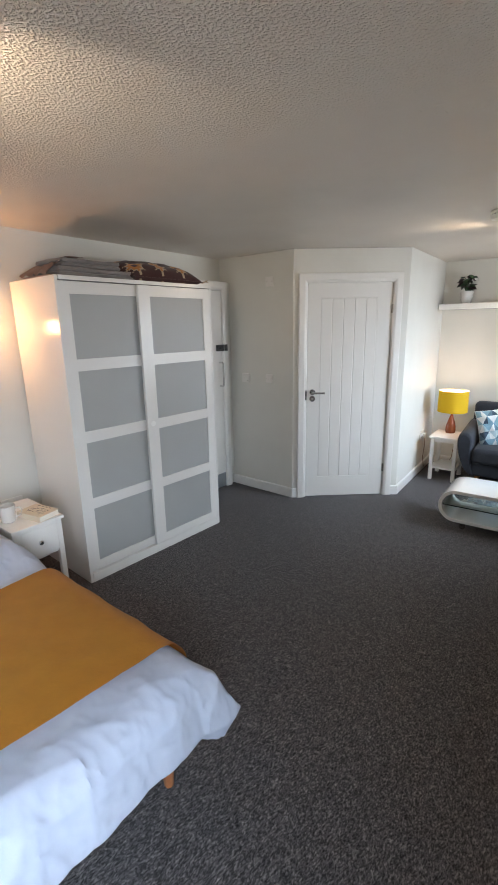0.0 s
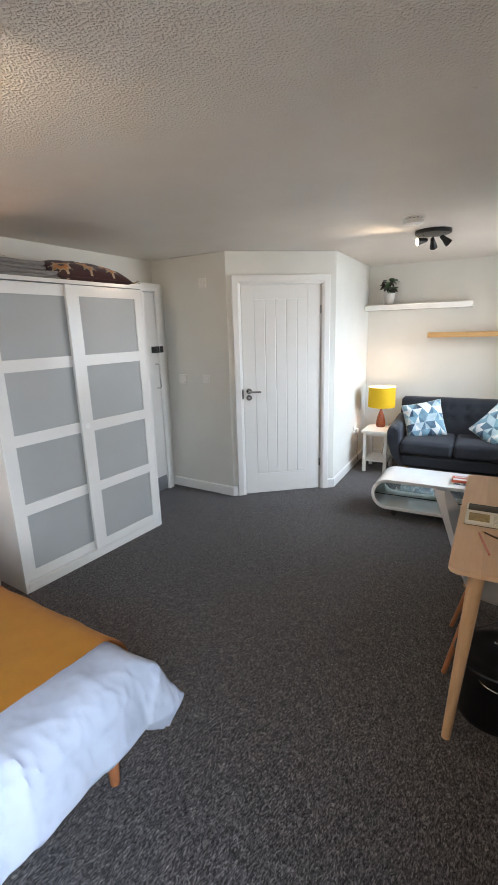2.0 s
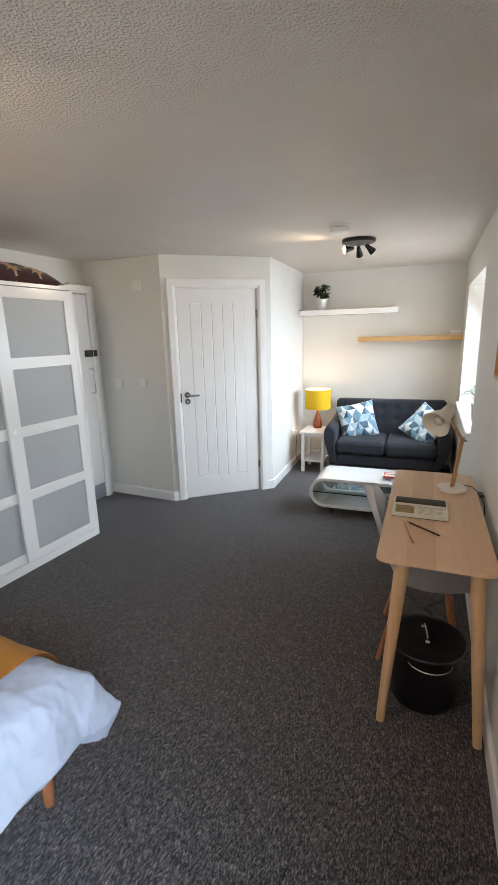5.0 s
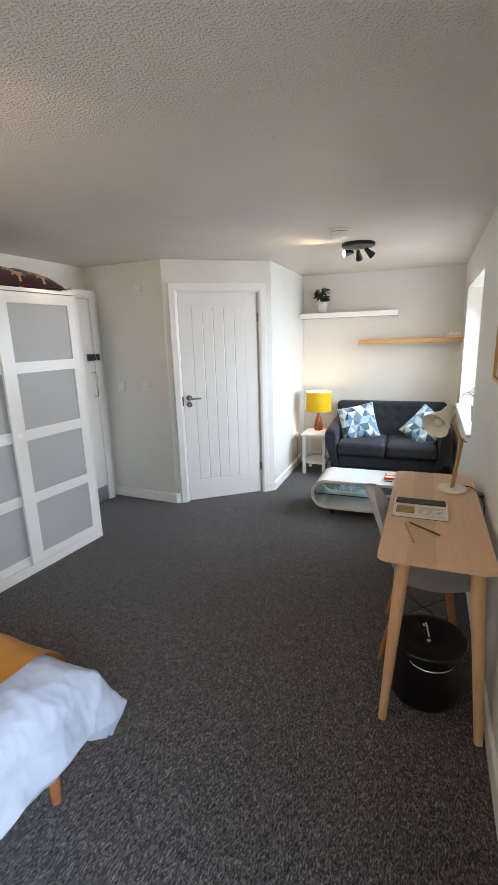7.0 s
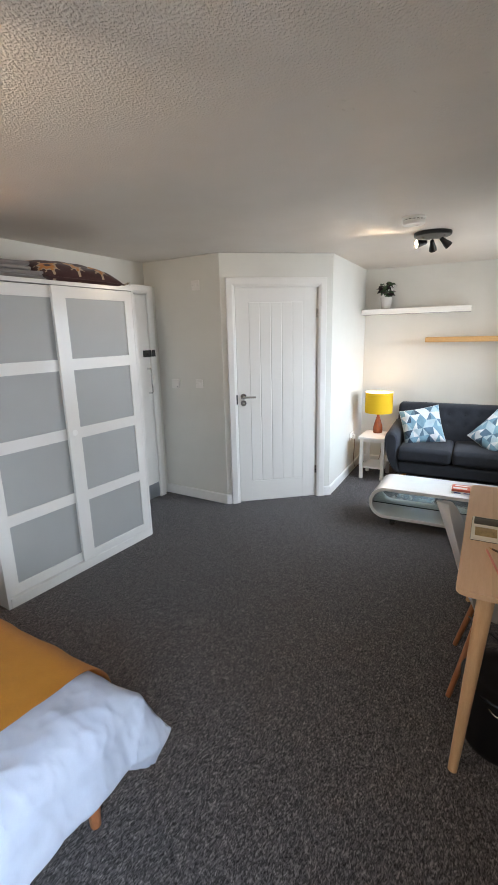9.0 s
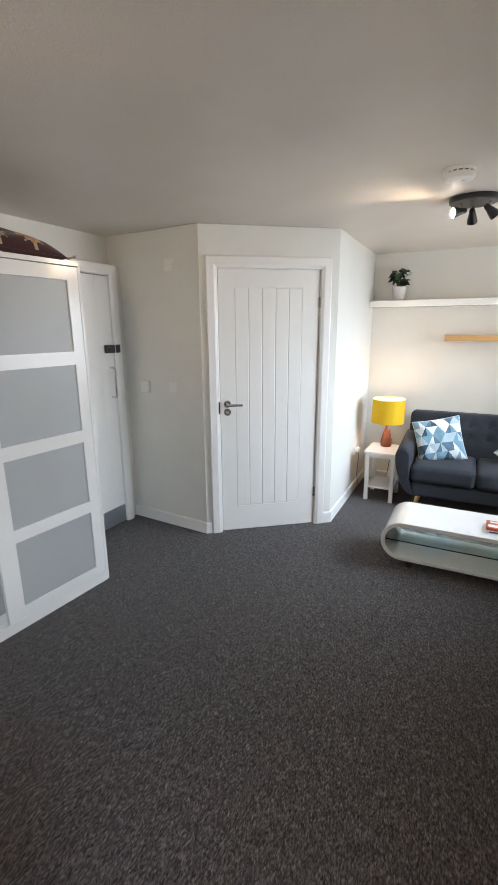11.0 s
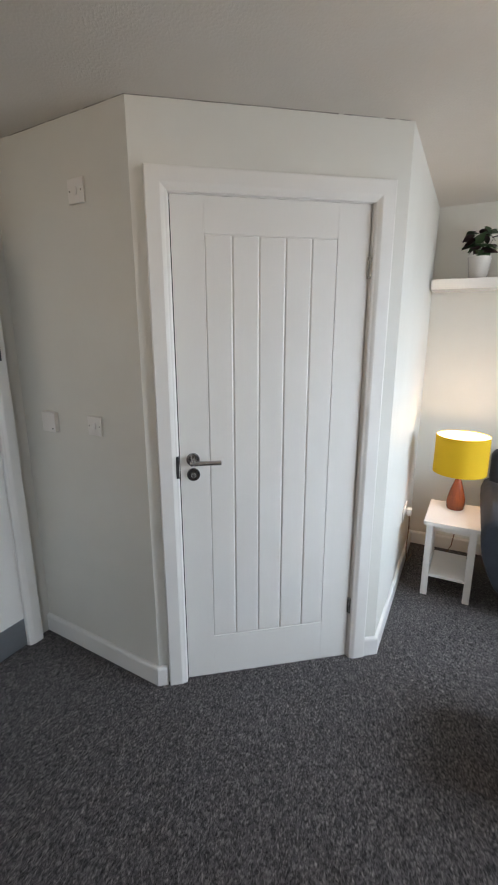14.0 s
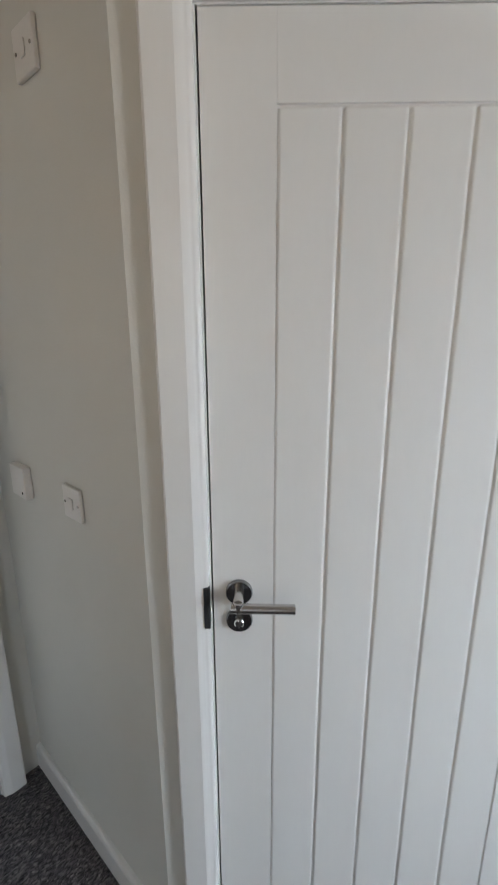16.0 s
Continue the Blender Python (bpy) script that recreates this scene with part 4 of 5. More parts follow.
def side_table():
    t = thing("side_table", "small white side table with lower shelf beside the sofa", "side table", pose(-1.398, 7.155, 0, 0, 0, 2))
    part("tabletop", box(-0.148, 0.148, -0.190, 0.190, 0.454, 0.476, 0.003), TRIM, t, smooth=True)
    for y in (-0.160, 0.145):
        part("apron", box(-0.095, 0.095, y, y + 0.015, 0.417, 0.4538), TRIM, t)
    for x in (-0.128, 0.113):
        part("apron", box(x, x + 0.015, -0.124, 0.124, 0.417, 0.4538), TRIM, t)
    for x in (-1, 1):
        for y in (-1, 1):
            part("leg", box(x * 0.114 - 0.018, x * 0.114 + 0.018, y * 0.148 - 0.018, y * 0.148 + 0.018, 0, 0.4538, 0.002), TRIM, t)
    part("lower_shelf", box(-0.095, 0.095, -0.165, 0.165, 0.125, 0.142, 0.002), TRIM, t)
    for x in (-0.128, 0.100):
        part("shelf_rail", box(x, x + 0.028, -0.1295, 0.1295, 0.112, 0.140, 0.002), TRIM, t)


side_table()
TL = (-1.405, 7.25)


def table_lamp():
    t = thing("table_lamp", "lit table lamp with mustard drum shade and turned wood base", "table lamp", pose(TL[0], TL[1], 0.4762))
    part("base", lathe([(0.046, 0), (0.049, 0.006), (0.052, 0.035), (0.050, 0.065), (0.040, 0.11), (0.026, 0.155), (0.015, 0.19), (0.0105, 0.215), (0.011, 0.225)], 36), TEAK, t, "reddish turned wood base", True)
    part("stem", lathe([(0.006, 0.225), (0.006, 0.285)], 14), STEEL, t, smooth=True)
    part("shade", lathe([(0.149, 0.232), (0.147, 0.455), (0.1455, 0.455), (0.1475, 0.232)], 56, False), SHADE, t, "mustard yellow drum shade", True)
    part("shade_lining", lathe([(0.1470, 0.234), (0.1450, 0.453)], 56, False), LINEN, t, "white shade lining", True)
    for z in (0.233, 0.455):
        part("shade_ring", tube([(0.1465 * math.cos(2 * math.pi * k / 40), 0.1465 * math.sin(2 * math.pi * k / 40), z) for k in range(41)], 0.0022, 6), SHADE, t)
    for a in (0.3, 2.4, 4.5):
        part("shade_spoke", tube([(0, 0, 0.285), (0.146 * math.cos(a), 0.146 * math.sin(a), 0.235)], 0.0015, 6), STEEL, t)
    part("bulb", lathe([(0.010, 0.285), (0.028, 0.325), (0.030, 0.345), (0.020, 0.37), (0.004, 0.378)], 20), BULB, t, "glowing bulb", True)


table_lamp()
lamp("table_lamp_light", "POINT", 2.9, (1.0, 0.66, 0.36), pose(TL[0], TL[1], 0.92), shadow_soft_size=0.035)
TL_SOCKET = M_BOX @ pose(0.83, 0, 0.425)
socket("wall_socket", TL_SOCKET, "white double socket with lamp plug beside the table", 0.146)
plug = thing("plug", "white plug with brown flex in the socket", "plug", TL_SOCKET)
part("plug_body", box(0.012, 0.058, -0.042, -0.0125, -0.035, 0.010, 0.006), PLASTW, plug, smooth=True)
part("flex", tube([(0.035, -0.03, -0.034), (0.036, -0.034, -0.12), (0.02, -0.03, -0.25), (0.05, -0.035, -0.36), (0.14, -0.03, -0.41), (0.26, -0.05, -0.412)], 0.003, 8), CORD, plug, "brown braided flex", True)
drop = part("lamp_flex", tube([(-1.40, 7.39, 0.465), (-1.39, 7.41, 0.33), (-1.41, 7.42, 0.15), (-1.46, 7.43, 0.03), (-1.55, 7.38, 0.008)], 0.003, 8), CORD, smooth=True)
tagged(drop, "brown lamp flex hanging behind the side table", "cable")


def coffee_table():
    t = thing("coffee_table", "white high gloss capsule coffee table with glass shelf", "coffee table", pose(-0.560, 6.065, 0, 0, 0, 3))
    HL, DEP, Z0, Z1, TH = 0.545, 0.205, 0.070, 0.337, 0.028
    r = (Z1 - Z0) / 2
    cz = (Z0 + Z1) / 2

    def ring(rad):
        pts = []
        for k in range(25):
            a = radians(-90 + 180 * k / 24)
            pts.append((HL - r + rad * math.cos(a), cz + rad * math.sin(a)))
        for k in range(25):
            a = radians(90 + 180 * k / 24)
            pts.append((-HL + r + rad * math.cos(a), cz + rad * math.sin(a)))
        return pts
    bm = bmesh.new()
    loops = []
    for rad, y in ((r, -DEP + 0.003), (r - 0.003, -DEP), (r - TH + 0.003, -DEP), (r - TH, -DEP + 0.003), (r - TH, DEP - 0.003), (r - TH + 0.003, DEP), (r - 0.003, DEP), (r, DEP - 0.003)):
        loops.append([bm.verts.new((x, y, z)) for x, z in ring(rad)])
    n = len(loops[0])
    for a, b in zip(loops, loops[1:] + loops[:1]):
        for k in range(n):
            bm.faces.new((a[k], a[(k + 1) % n], b[(k + 1) % n], b[k]))
    part("shell", bm, GLOSSW, t, smooth=True)
    part("glass_shelf", prism(round_rect(-HL + TH + 0.004, HL - TH - 0.004, -DEP + 0.012, DEP - 0.012, 0.008, 3), cz - 0.004, cz + 0.004), TGLASS, t, "clear glass shelf")
    for x in (-0.36, 0.36):
        for y in (-0.13, 0.13):
            part("foot", moved(lathe([(0.020, 0), (0.022, 0.004), (0.022, Z0 + 0.001)], 20), pose(x, y, 0)), STEEL, t, smooth=True)
    return Z1


CZ = coffee_table()


def magazines():
    for k, (cov, lab) in enumerate(((BLUE, "blue and white paperback on the coffee table"), (RED, "red and white paperback on another book"))):
        t = thing("paperback", lab, "book", pose(-0.400 + 0.006 * k, 6.01, CZ + 0.0005 + 0.0182 * k, 0, 0, 6 - 3 * k))
        part("page_block", box(-0.088, 0.088, -0.055, 0.064, 0.0012, 0.0168), PAPER, t)
        part("cover", joined(box(-0.09, 0.09, -0.058, 0.066, 0, 0.001), box(-0.09, 0.09, -0.058, 0.066, 0.017, 0.018), box(-0.09, 0.09, -0.058, -0.0552, 0.001, 0.017)), PLASTW if k == 0 else RED, t)
        part("cover_print", joined(box(-0.08, 0.02, -0.04, 0.0, 0.0181, 0.0184), box(-0.07, 0.07, 0.03, 0.05, 0.0181, 0.0184)), PLASTW, t)
        part("spine_print", joined(box(-0.07, -0.02, -0.0584, -0.0581, 0.004, 0.014), box(0.0, 0.05, -0.0584, -0.0581, 0.005, 0.012)), cov, t)


magazines()


def floating_shelf(name, m, x0, x1, z0, z1, depth, mat, label):
    t = thing(name, label, "shelf", m)
    part("board", box(x0, x1, -depth, -0.0006, z0, z1, 0.002), mat, t, smooth=True)


floating_shelf("floating_shelf", M_SOFA, 0.008, 1.115, 1.765, 1.823, 0.235, LACQ, "long white floating shelf holding a potted plant")
floating_shelf("floating_shelf", M_SOFA, 0.695, 1.785, 1.458, 1.510, 0.235, OAK, "oak floating shelf holding a few pale books")
for k, (w, mt) in enumerate(((0.125, CREAM), (0.105, PLASTW))):
    t = thing("book", "pale hardback lying flat on the oak shelf", "book", M_SOFA @ pose(1.705 + 0.008 * k, -0.135, 1.5105 + 0.0255 * k))
    part("page_block", box(-w / 2 + 0.003, w / 2 - 0.003, -0.075, 0.078, 0.003, 0.022), PAPER, t)
    part("cover", joined(box(-w / 2, w / 2, -0.08, 0.08, 0, 0.0028), box(-w / 2, w / 2, -0.08, 0.08, 0.0222, 0.025), box(-w / 2, w / 2, -0.08, -0.0755, 0.003, 0.022)), mt, t)


def leaf_bm(length, width, curl, n=6):
    bm = bmesh.new()
    rows = []
    for k in range(n + 1):
        f = k / n
        w = width * math.sin(math.pi * (0.08 + 0.92 * f) ** 0.8) * 0.5
        z = -curl * f * f
        rows.append([bm.verts.new((length * f, -w, z + 0.12 * w)), bm.verts.new((length * f, 0, z)), bm.verts.new((length * f, w, z + 0.12 * w))])
    for a, b in zip(rows, rows[1:]):
        for j in range(2):
            bm.faces.new((a[j], a[j + 1], b[j + 1], b[j]))
    return bm


def pot_plant():
    t = thing("potted_plant", "small plant with dark maroon leaves in a white pot", "plant", M_SOFA @ pose(0.255, -0.125, 1.8235))
    part("pot", lathe([(0.046, 0), (0.049, 0.003), (0.063, 0.118), (0.064, 0.124), (0.058, 0.124), (0.054, 0.10)], 36, False), CHINA, t, "white glazed pot", True)
    part("pot_base", lathe([(0.046, 0.0004), (0.046, 0.004)], 30), CHINA, t)
    part("soil", lathe([(0.002, 0.101), (0.0545, 0.101)], 24, False), PHOTO, t)
    rnd = random.Random(11)
    for k in range(40):
        a = rnd.uniform(0, 360)
        lean = rnd.uniform(3, 42)
        h = rnd.uniform(0.05, 0.19) * (1 - lean / 170)
        rr = 0.012 + h * 0.55 * math.tan(radians(min(lean, 45)))
        px, py, pz = rr * math.cos(radians(a)), rr * math.sin(radians(a)), 0.115 + h
        dark = rnd.random() < 0.68
        part("stem", tube([(0.01 * math.cos(radians(a)), 0.01 * math.sin(radians(a)), 0.10), (px * 0.6, py * 0.6, 0.10 + h * 0.7), (px, py, pz)], 0.0012, 5), LEAFG, t)
        ls = rnd.uniform(0.055, 0.085)
        part("leaf", moved(leaf_bm(ls, ls * rnd.uniform(0.75, 1.0), 0.02), pose(px - 0.012 * math.cos(radians(a)), py - 0.012 * math.sin(radians(a)), pz, rnd.uniform(-30, 30), rnd.uniform(-25, 35), a)), LEAFD if dark else LEAFG, t, smooth=True)


pot_plant()


def fern():
    t = thing("potted_fern", "green fern in a pale pot on the window sill", "plant", M_RIGHT @ pose(1.55, 0.095, WIN[2] + 0.0045))
    part("pot", lathe([(0.052, 0), (0.056, 0.003), (0.070, 0.135), (0.071, 0.14), (0.065, 0.14), (0.062, 0.12)], 32, False), CHINA, t, "pale glazed pot", True)
    part("soil", lathe([(0.002, 0.122), (0.0625, 0.122)], 24, False), PHOTO, t)
    rnd = random.Random(5)
    for k in range(15):
        a = radians(360 * k / 15 + rnd.uniform(-10, 10))
        if abs(math.degrees(a) % 360 - 90) < 40:
            continue
        ln, up = rnd.uniform(0.20, 0.32), rnd.uniform(0.10, 0.22)
        pts = [Vector((ln * f * math.cos(a) * 0.95, ln * f * math.sin(a) * 0.60, 0.12 + up * math.sin(f * 2.3))) for f in [i / 14 for i in range(15)]]
        bms = [tube(pts, 0.0013, 5)]
        for i in range(2, 15):
            d = (pts[i] - pts[i - 1]).normalized()
            for sg in (-1, 1):
                l2 = 0.042 * (1 - i / 17)
                side = math.degrees(math.atan2(d.y, d.x)) + sg * 68
                bms.append(moved(leaf_bm(l2, 0.008, 0.004, 3), pose(pts[i].x, pts[i].y, pts[i].z, 0, 8, side)))
        part("frond", joined(*bms), FERN, t)


fern()


# ---- desk end ----
M_DESK = pose(-0.253, 3.822, 0, 0, 0, 2.2)
DZ = 0.735


def desk():
    t = thing("desk", "pale birch veneer desk with rounded corners and tapered legs", "desk", M_DESK)
    part("desktop", prism(round_rect(0, 0.425, 0, 1.18, 0.035, 8), DZ - 0.020, DZ, 0.003, 2), BIRCH, t, smooth=True)
    part("frame", joined(box(0.055, 0.37, 0.150, 0.168, DZ - 0.050, DZ - 0.0205), box(0.055, 0.37, 1.11, 1.128, DZ - 0.060, DZ - 0.0205), box(0.055, 0.073, 0.1685, 1.1095, DZ - 0.060, DZ - 0.0205), box(0.352, 0.37, 0.1685, 1.1095, DZ - 0.060, DZ - 0.0205)), BIRCHL, t)
    for x, sx in ((0.098, -1), (0.362, 1)):
        for y, sy in ((0.070, -1), (1.11, 1)):
            part("leg", tube([(x + sx * 0.050, y + sy * 0.078, 0.0), (x + sx * 0.025, y + sy * 0.039, (DZ - 0.02) / 2), (x, y, DZ - 0.0205)], 0.0165, 24, 0.029), BIRCHL, t, "tapered birch leg", True)


desk()


def on_desk(x, y):
    return pose(x, y, DZ + 0.0004, 0, 0, 2)


def desk_lamp():
    t = thing("desk_lamp", "white desk lamp with jointed wooden arm on the desk", "desk lamp", on_desk(0.018, 4.715))
    part("base", lathe([(0.070, 0), (0.074, 0.003), (0.074, 0.014), (0.070, 0.018), (0.004, 0.018)], 44), LAMPW, t, "white round base", True)

    def bar(a, b, w, th):
        a, b = Vector(a), Vector(b)
        ln = (b - a).length
        return moved(box(-w / 2, w / 2, -th / 2, th / 2, 0, ln, 0.002), Matrix.Translation(a) @ (b - a).to_track_quat("Z", "Y").to_matrix().to_4x4())
    part("lower_arm", joined(bar((-0.002, 0.009, 0.018), (0.028, -0.018, 0.295), 0.024, 0.007), bar((-0.002, -0.009, 0.018), (0.028, -0.036, 0.295), 0.024, 0.007), bar((0.0, 0.0, 0.018), (0.010, -0.010, 0.10), 0.022, 0.010)), LAMPWD, t, "light wooden lower arm", True)
    part("upper_arm", bar((0.030, -0.028, 0.275), (-0.055, -0.075, 0.425), 0.023, 0.010), LAMPWD, t, "light wooden upper arm", True)
    for p in ((0.028, -0.028, 0.285), (-0.045, -0.070, 0.408)):
        part("pivot_bolt", moved(lathe([(0.006, -0.026), (0.006, 0.026)], 14), Matrix.Translation(p) @ pose(0, 0, 0, 90, 0, 10)), STEEL, t, smooth=True)
    part("wing_nut", moved(joined(lathe([(0.006, 0), (0.006, 0.012)], 12), box(-0.014, 0.014, -0.0015, 0.0015, 0.004, 0.014, 0.001)), Matrix.Translation((0.033, -0.045, 0.285)) @ pose(0, 0, 0, 90, 30, 60)), STEEL, t, smooth=True)
    axis = Vector((-0.48, -0.76, -0.44)).normalized()
    hm = Matrix.Translation((-0.036, -0.066, 0.456)) @ axis.to_track_quat("Z", "Y").to_matrix().to_4x4() @ Matrix.Scale(1.17, 4)
    head = part("shade", moved(lathe([(0.004, 0), (0.020, 0.002), (0.025, 0.009), (0.027, 0.050), (0.032, 0.066), (0.046, 0.094), (0.060, 0.134), (0.0587, 0.135), (0.044, 0.096), (0.030, 0.068), (0.024, 0.050), (0.004, 0.045)], 40), hm), LAMPW, t, "white conical metal shade", True)
    part("lamp_bulb", moved(lathe([(0.012, 0.052), (0.014, 0.07), (0.022, 0.095), (0.020, 0.112), (0.005, 0.122)], 20), hm), CHINA, head, smooth=True)
    return t


desk_lamp()
flex = part("lamp_cable", tube([(0.072, 4.775, DZ + 0.012), (0.115, 4.79, DZ + 0.004), (0.14, 4.72, DZ + 0.004), (0.157, 4.60, DZ + 0.004), (0.1665, 4.56, DZ - 0.02), (0.172, 4.55, 0.5), (0.172, 4.56, 0.25)], 0.0028, 8), BLACKM, smooth=True)
tagged(flex, "black lamp cable running over the desk edge", "cable")
sw = part("cable_switch", moved(box(-0.012, 0.012, -0.028, 0.028, 0, 0.016, 0.004), pose(0.153, 4.655, DZ + 0.0004, 0, 0, 8)), DARKPL, smooth=True)
tagged(sw, "black inline cable switch on the desk", "switch")


def open_book():
    t = thing("open_book", "open illustrated book lying on the desk", "book", on_desk(-0.125, 4.375))

    def page(sg, mat_h):
        def fn(u, v):
            y = sg * (0.004 + 0.118 * u)
            return (-0.122 + 0.244 * v, y, 0.010 + 0.016 * math.sin(math.pi * min(1, u * 1.15 + 0.05)) ** 0.6 * (1 - 0.55 * u))
        bm = grid(12, 4, fn)
        return bm
    for sg in (-1, 1):
        bm = page(sg, 0)
        ext = bmesh.ops.extrude_face_region(bm, geom=list(bm.faces))
        for v in ext["geom"]:
            if isinstance(v, bmesh.types.BMVert):
                v.co.z = 0.002
        part("page_block", bm, PAPER, t, smooth=True)

    def print_on(sg, u0, u1, v0, v1):
        def fn(a, b):
            u, v = u0 + (u1 - u0) * a, v0 + (v1 - v0) * b
            return (-0.122 + 0.244 * v, sg * (0.004 + 0.118 * u), 0.0107 + 0.016 * math.sin(math.pi * min(1, u * 1.15 + 0.05)) ** 0.6 * (1 - 0.55 * u))
        return grid(8, 3, fn)
    part("photo_print", print_on(1, 0.06, 0.97, 0.03, 0.97), PHOTO, t, "dark full page photograph")
    part("map_print", print_on(-1, 0.22, 0.80, 0.06, 0.40), SEPIA, t, "small sepia picture")
    part("text_lines", joined(*[print_on(-1, 0.16 + 0.075 * k, 0.185 + 0.075 * k, 0.46, 0.92 if k % 4 else 0.74) for k in range(10)]), plain("grey_text", (0.42, 0.40, 0.35), 0.7, bump=0), t, "grey lines of text")
    part("cover", box(-0.1235, 0.1235, -0.1235, 0.1235, 0, 0.0018), DARKPL, t)


open_book()


def pencil(a, b, mat, label):
    a, b = Vector((*a, DZ + 0.0046)), Vector((*b, DZ + 0.0046))
    t = thing("pencil", label, "pencil")
    d = (b - a).normalized()
    part("shaft", tube([a, b], 0.0042, 6), mat, t)
    part("tip", tube([a - d * 0.018, a], 0.0006, 6, 0.0042), LAMPWD, t)


pencil((-0.176, 4.165), (-0.129, 3.985), PINK, "coral pink pencil lying on the desk")
pencil((-0.158, 4.185), (-0.032, 4.090), BROWNP, "dark brown pencil lying on the desk")


def chair():
    t = thing("shell_chair", "white moulded shell chair with wooden dowel legs at the desk", "chair", pose(-0.095, 4.372, 0, 0, 0, -88))

    def fn(u, v):
        a = 2 * u - 1
        # v: 0 front edge of the seat, 1 top of the back; local y runs from front to back
        if v < 0.55:
            f = v / 0.55
            y, z = 0.22 - 0.345 * f, 0.435 - 0.030 * math.sin(f * math.pi * 0.9)
            if f < 0.12:
                z -= 0.03 * (1 - f / 0.12) ** 2
            w = 0.215 + 0.015 * math.sin(f * math.pi)
        else:
            f = (v - 0.55) / 0.45
            y = -0.125 - 0.035 * math.sin(min(1, f * 2.5) * math.pi / 2) - 0.144 * f ** 1.4
            z = 0.428 + 0.412 * f ** 1.10
            w = 0.215 - 0.035 * f ** 1.5
        if v > 0.68:
            w *= math.sqrt(max(0.004, 1 - ((v - 0.68) / 0.32) ** 2.0 * 0.985))
        side = abs(a) ** 2.6
        zside = 0.055 * side * (0.6 if v < 0.55 else max(0, 1 - (v - 0.55) / 0.2) * 0.6)
        yside = 0.055 * abs(a) ** 2.1 * (max(0, min(1, (v - 0.45) / 0.25)))
        return (a * w, y + yside, z + zside)
    bm = grid(28, 44, fn)
    bmesh.ops.solidify(bm, geom=list(bm.faces), thickness=0.006)
    part("seat_shell", bm, SHELLW, t, "white moulded plastic shell", True)
    tops = {}
    for sx in (-1, 1):
        for sy in (-1, 1):
            top, bot = Vector((sx * 0.11, 0.015 + sy * 0.10, 0.385)), Vector((sx * 0.190, 0.005 + sy * 0.180, 0.0))
            part("leg", tube([bot, top], 0.0115, 16, 0.0155), BEECH, t, "beech dowel leg", True)
            tops[sx, sy] = (top, bot)
    wires = []
    for (a, b) in (((-1, -1), (1, -1)), ((-1, 1), (1, 1)), ((-1, -1), (-1, 1)), ((1, -1), (1, 1))):
        for p, q in ((a, b), (b, a)):
            t0 = tops[p][0].lerp(tops[p][1], 0.08)
            b0 = tops[q][0].lerp(tops[q][1], 0.46)
            wires.append(tube([t0, b0], 0.0035, 8))
    part("wire_brace", joined(*wires), BLACKM, t, "black wire cross brace", True)
    part("mounting_frame", joined(*[tube([tops[a][0], tops[b][0]], 0.006, 8) for a, b in (((-1, -1), (1, 1)), ((-1, 1), (1, -1)), ((-1, -1), (1, -1)), ((-1, 1), (1, 1)))]), BLACKM, t)


chair()


def bin_pot():
    t = thing("waste_bin", "black enamel lidded bin under the desk", "bin", pose(-0.056, 4.042, 0, 0, 0, 12))
    part("body", lathe([(0.124, 0), (0.136, 0.006), (0.144, 0.03), (0.156, 0.27), (0.159, 0.275), (0.154, 0.275), (0.146, 0.26)], 56, False), ENAMEL, t, smooth=True)
    part("bottom", lathe([(0.118, 0.0004), (0.118, 0.006)], 40), ENAMEL, t)
    lid = part("lid", lathe([(0.162, 0.268), (0.165, 0.276), (0.162, 0.283), (0.120, 0.292), (0.113, 0.289), (0.05, 0.296), (0.002, 0.297)], 56, False), ENAMEL, t, "black enamel lid", True)
    part("lid_handle", tube([(0, -0.052, 0.294), (0, -0.050, 0.310), (0, -0.03, 0.322), (0, 0.0, 0.325), (0, 0.03, 0.322), (0, 0.05, 0.310), (0, 0.052, 0.294)], 0.004, 10), CHROME, lid, "chrome lid handle", True)
    for y in (-0.052, 0.052):
        part("handle_washer", moved(lathe([(0.009, 0), (0.007, 0.003)], 16), pose(0, y, 0.295)), CHROME, lid)
    for a0 in (-90, 90):
        pts = []
        for k in range(13):
            a = radians(a0 - 32 + 64 * k / 12)
            rr = 0.156 + 0.018 * math.sin(math.pi * k / 12) ** 0.5
            pts.append((rr * math.cos(a), rr * math.sin(a), 0.247 - 0.011 * math.sin(math.pi * k / 12)))
        part("side_handle", tube(pts, 0.0038, 8), CHROME, t, "chrome side handle", True)


bin_pot()


def picture_frame():
    u0 = math.dist(SOFA_R, (0.168, 4.62))
    t = thing("picture_frame", "framed print with thin wooden frame on the wall", "picture", M_RIGHT @ pose(u0, -0.0006, 1.345))
    W, HH, f, d = 0.45, 0.55, 0.016, 0.024
    for nm, bm in (("frame_side", box(0, f, -d, 0, 0, HH, 0.001)), ("frame_side", box(W - f, W, -d, 0, 0, HH, 0.001)), ("frame_rail", box(f + 0.0002, W - f - 0.0002, -d, 0, 0, f, 0.001)), ("frame_rail", box(f + 0.0002, W - f - 0.0002, -d, 0, HH - f, HH, 0.001))):
        part(nm, bm, LAMPWD, t)
    part("print", box(f, W - f, -0.010, -0.004, f, HH - f), PAPER, t, "pale print behind glass")


picture_frame()

# ---- switches, alarm, ceiling spots ----


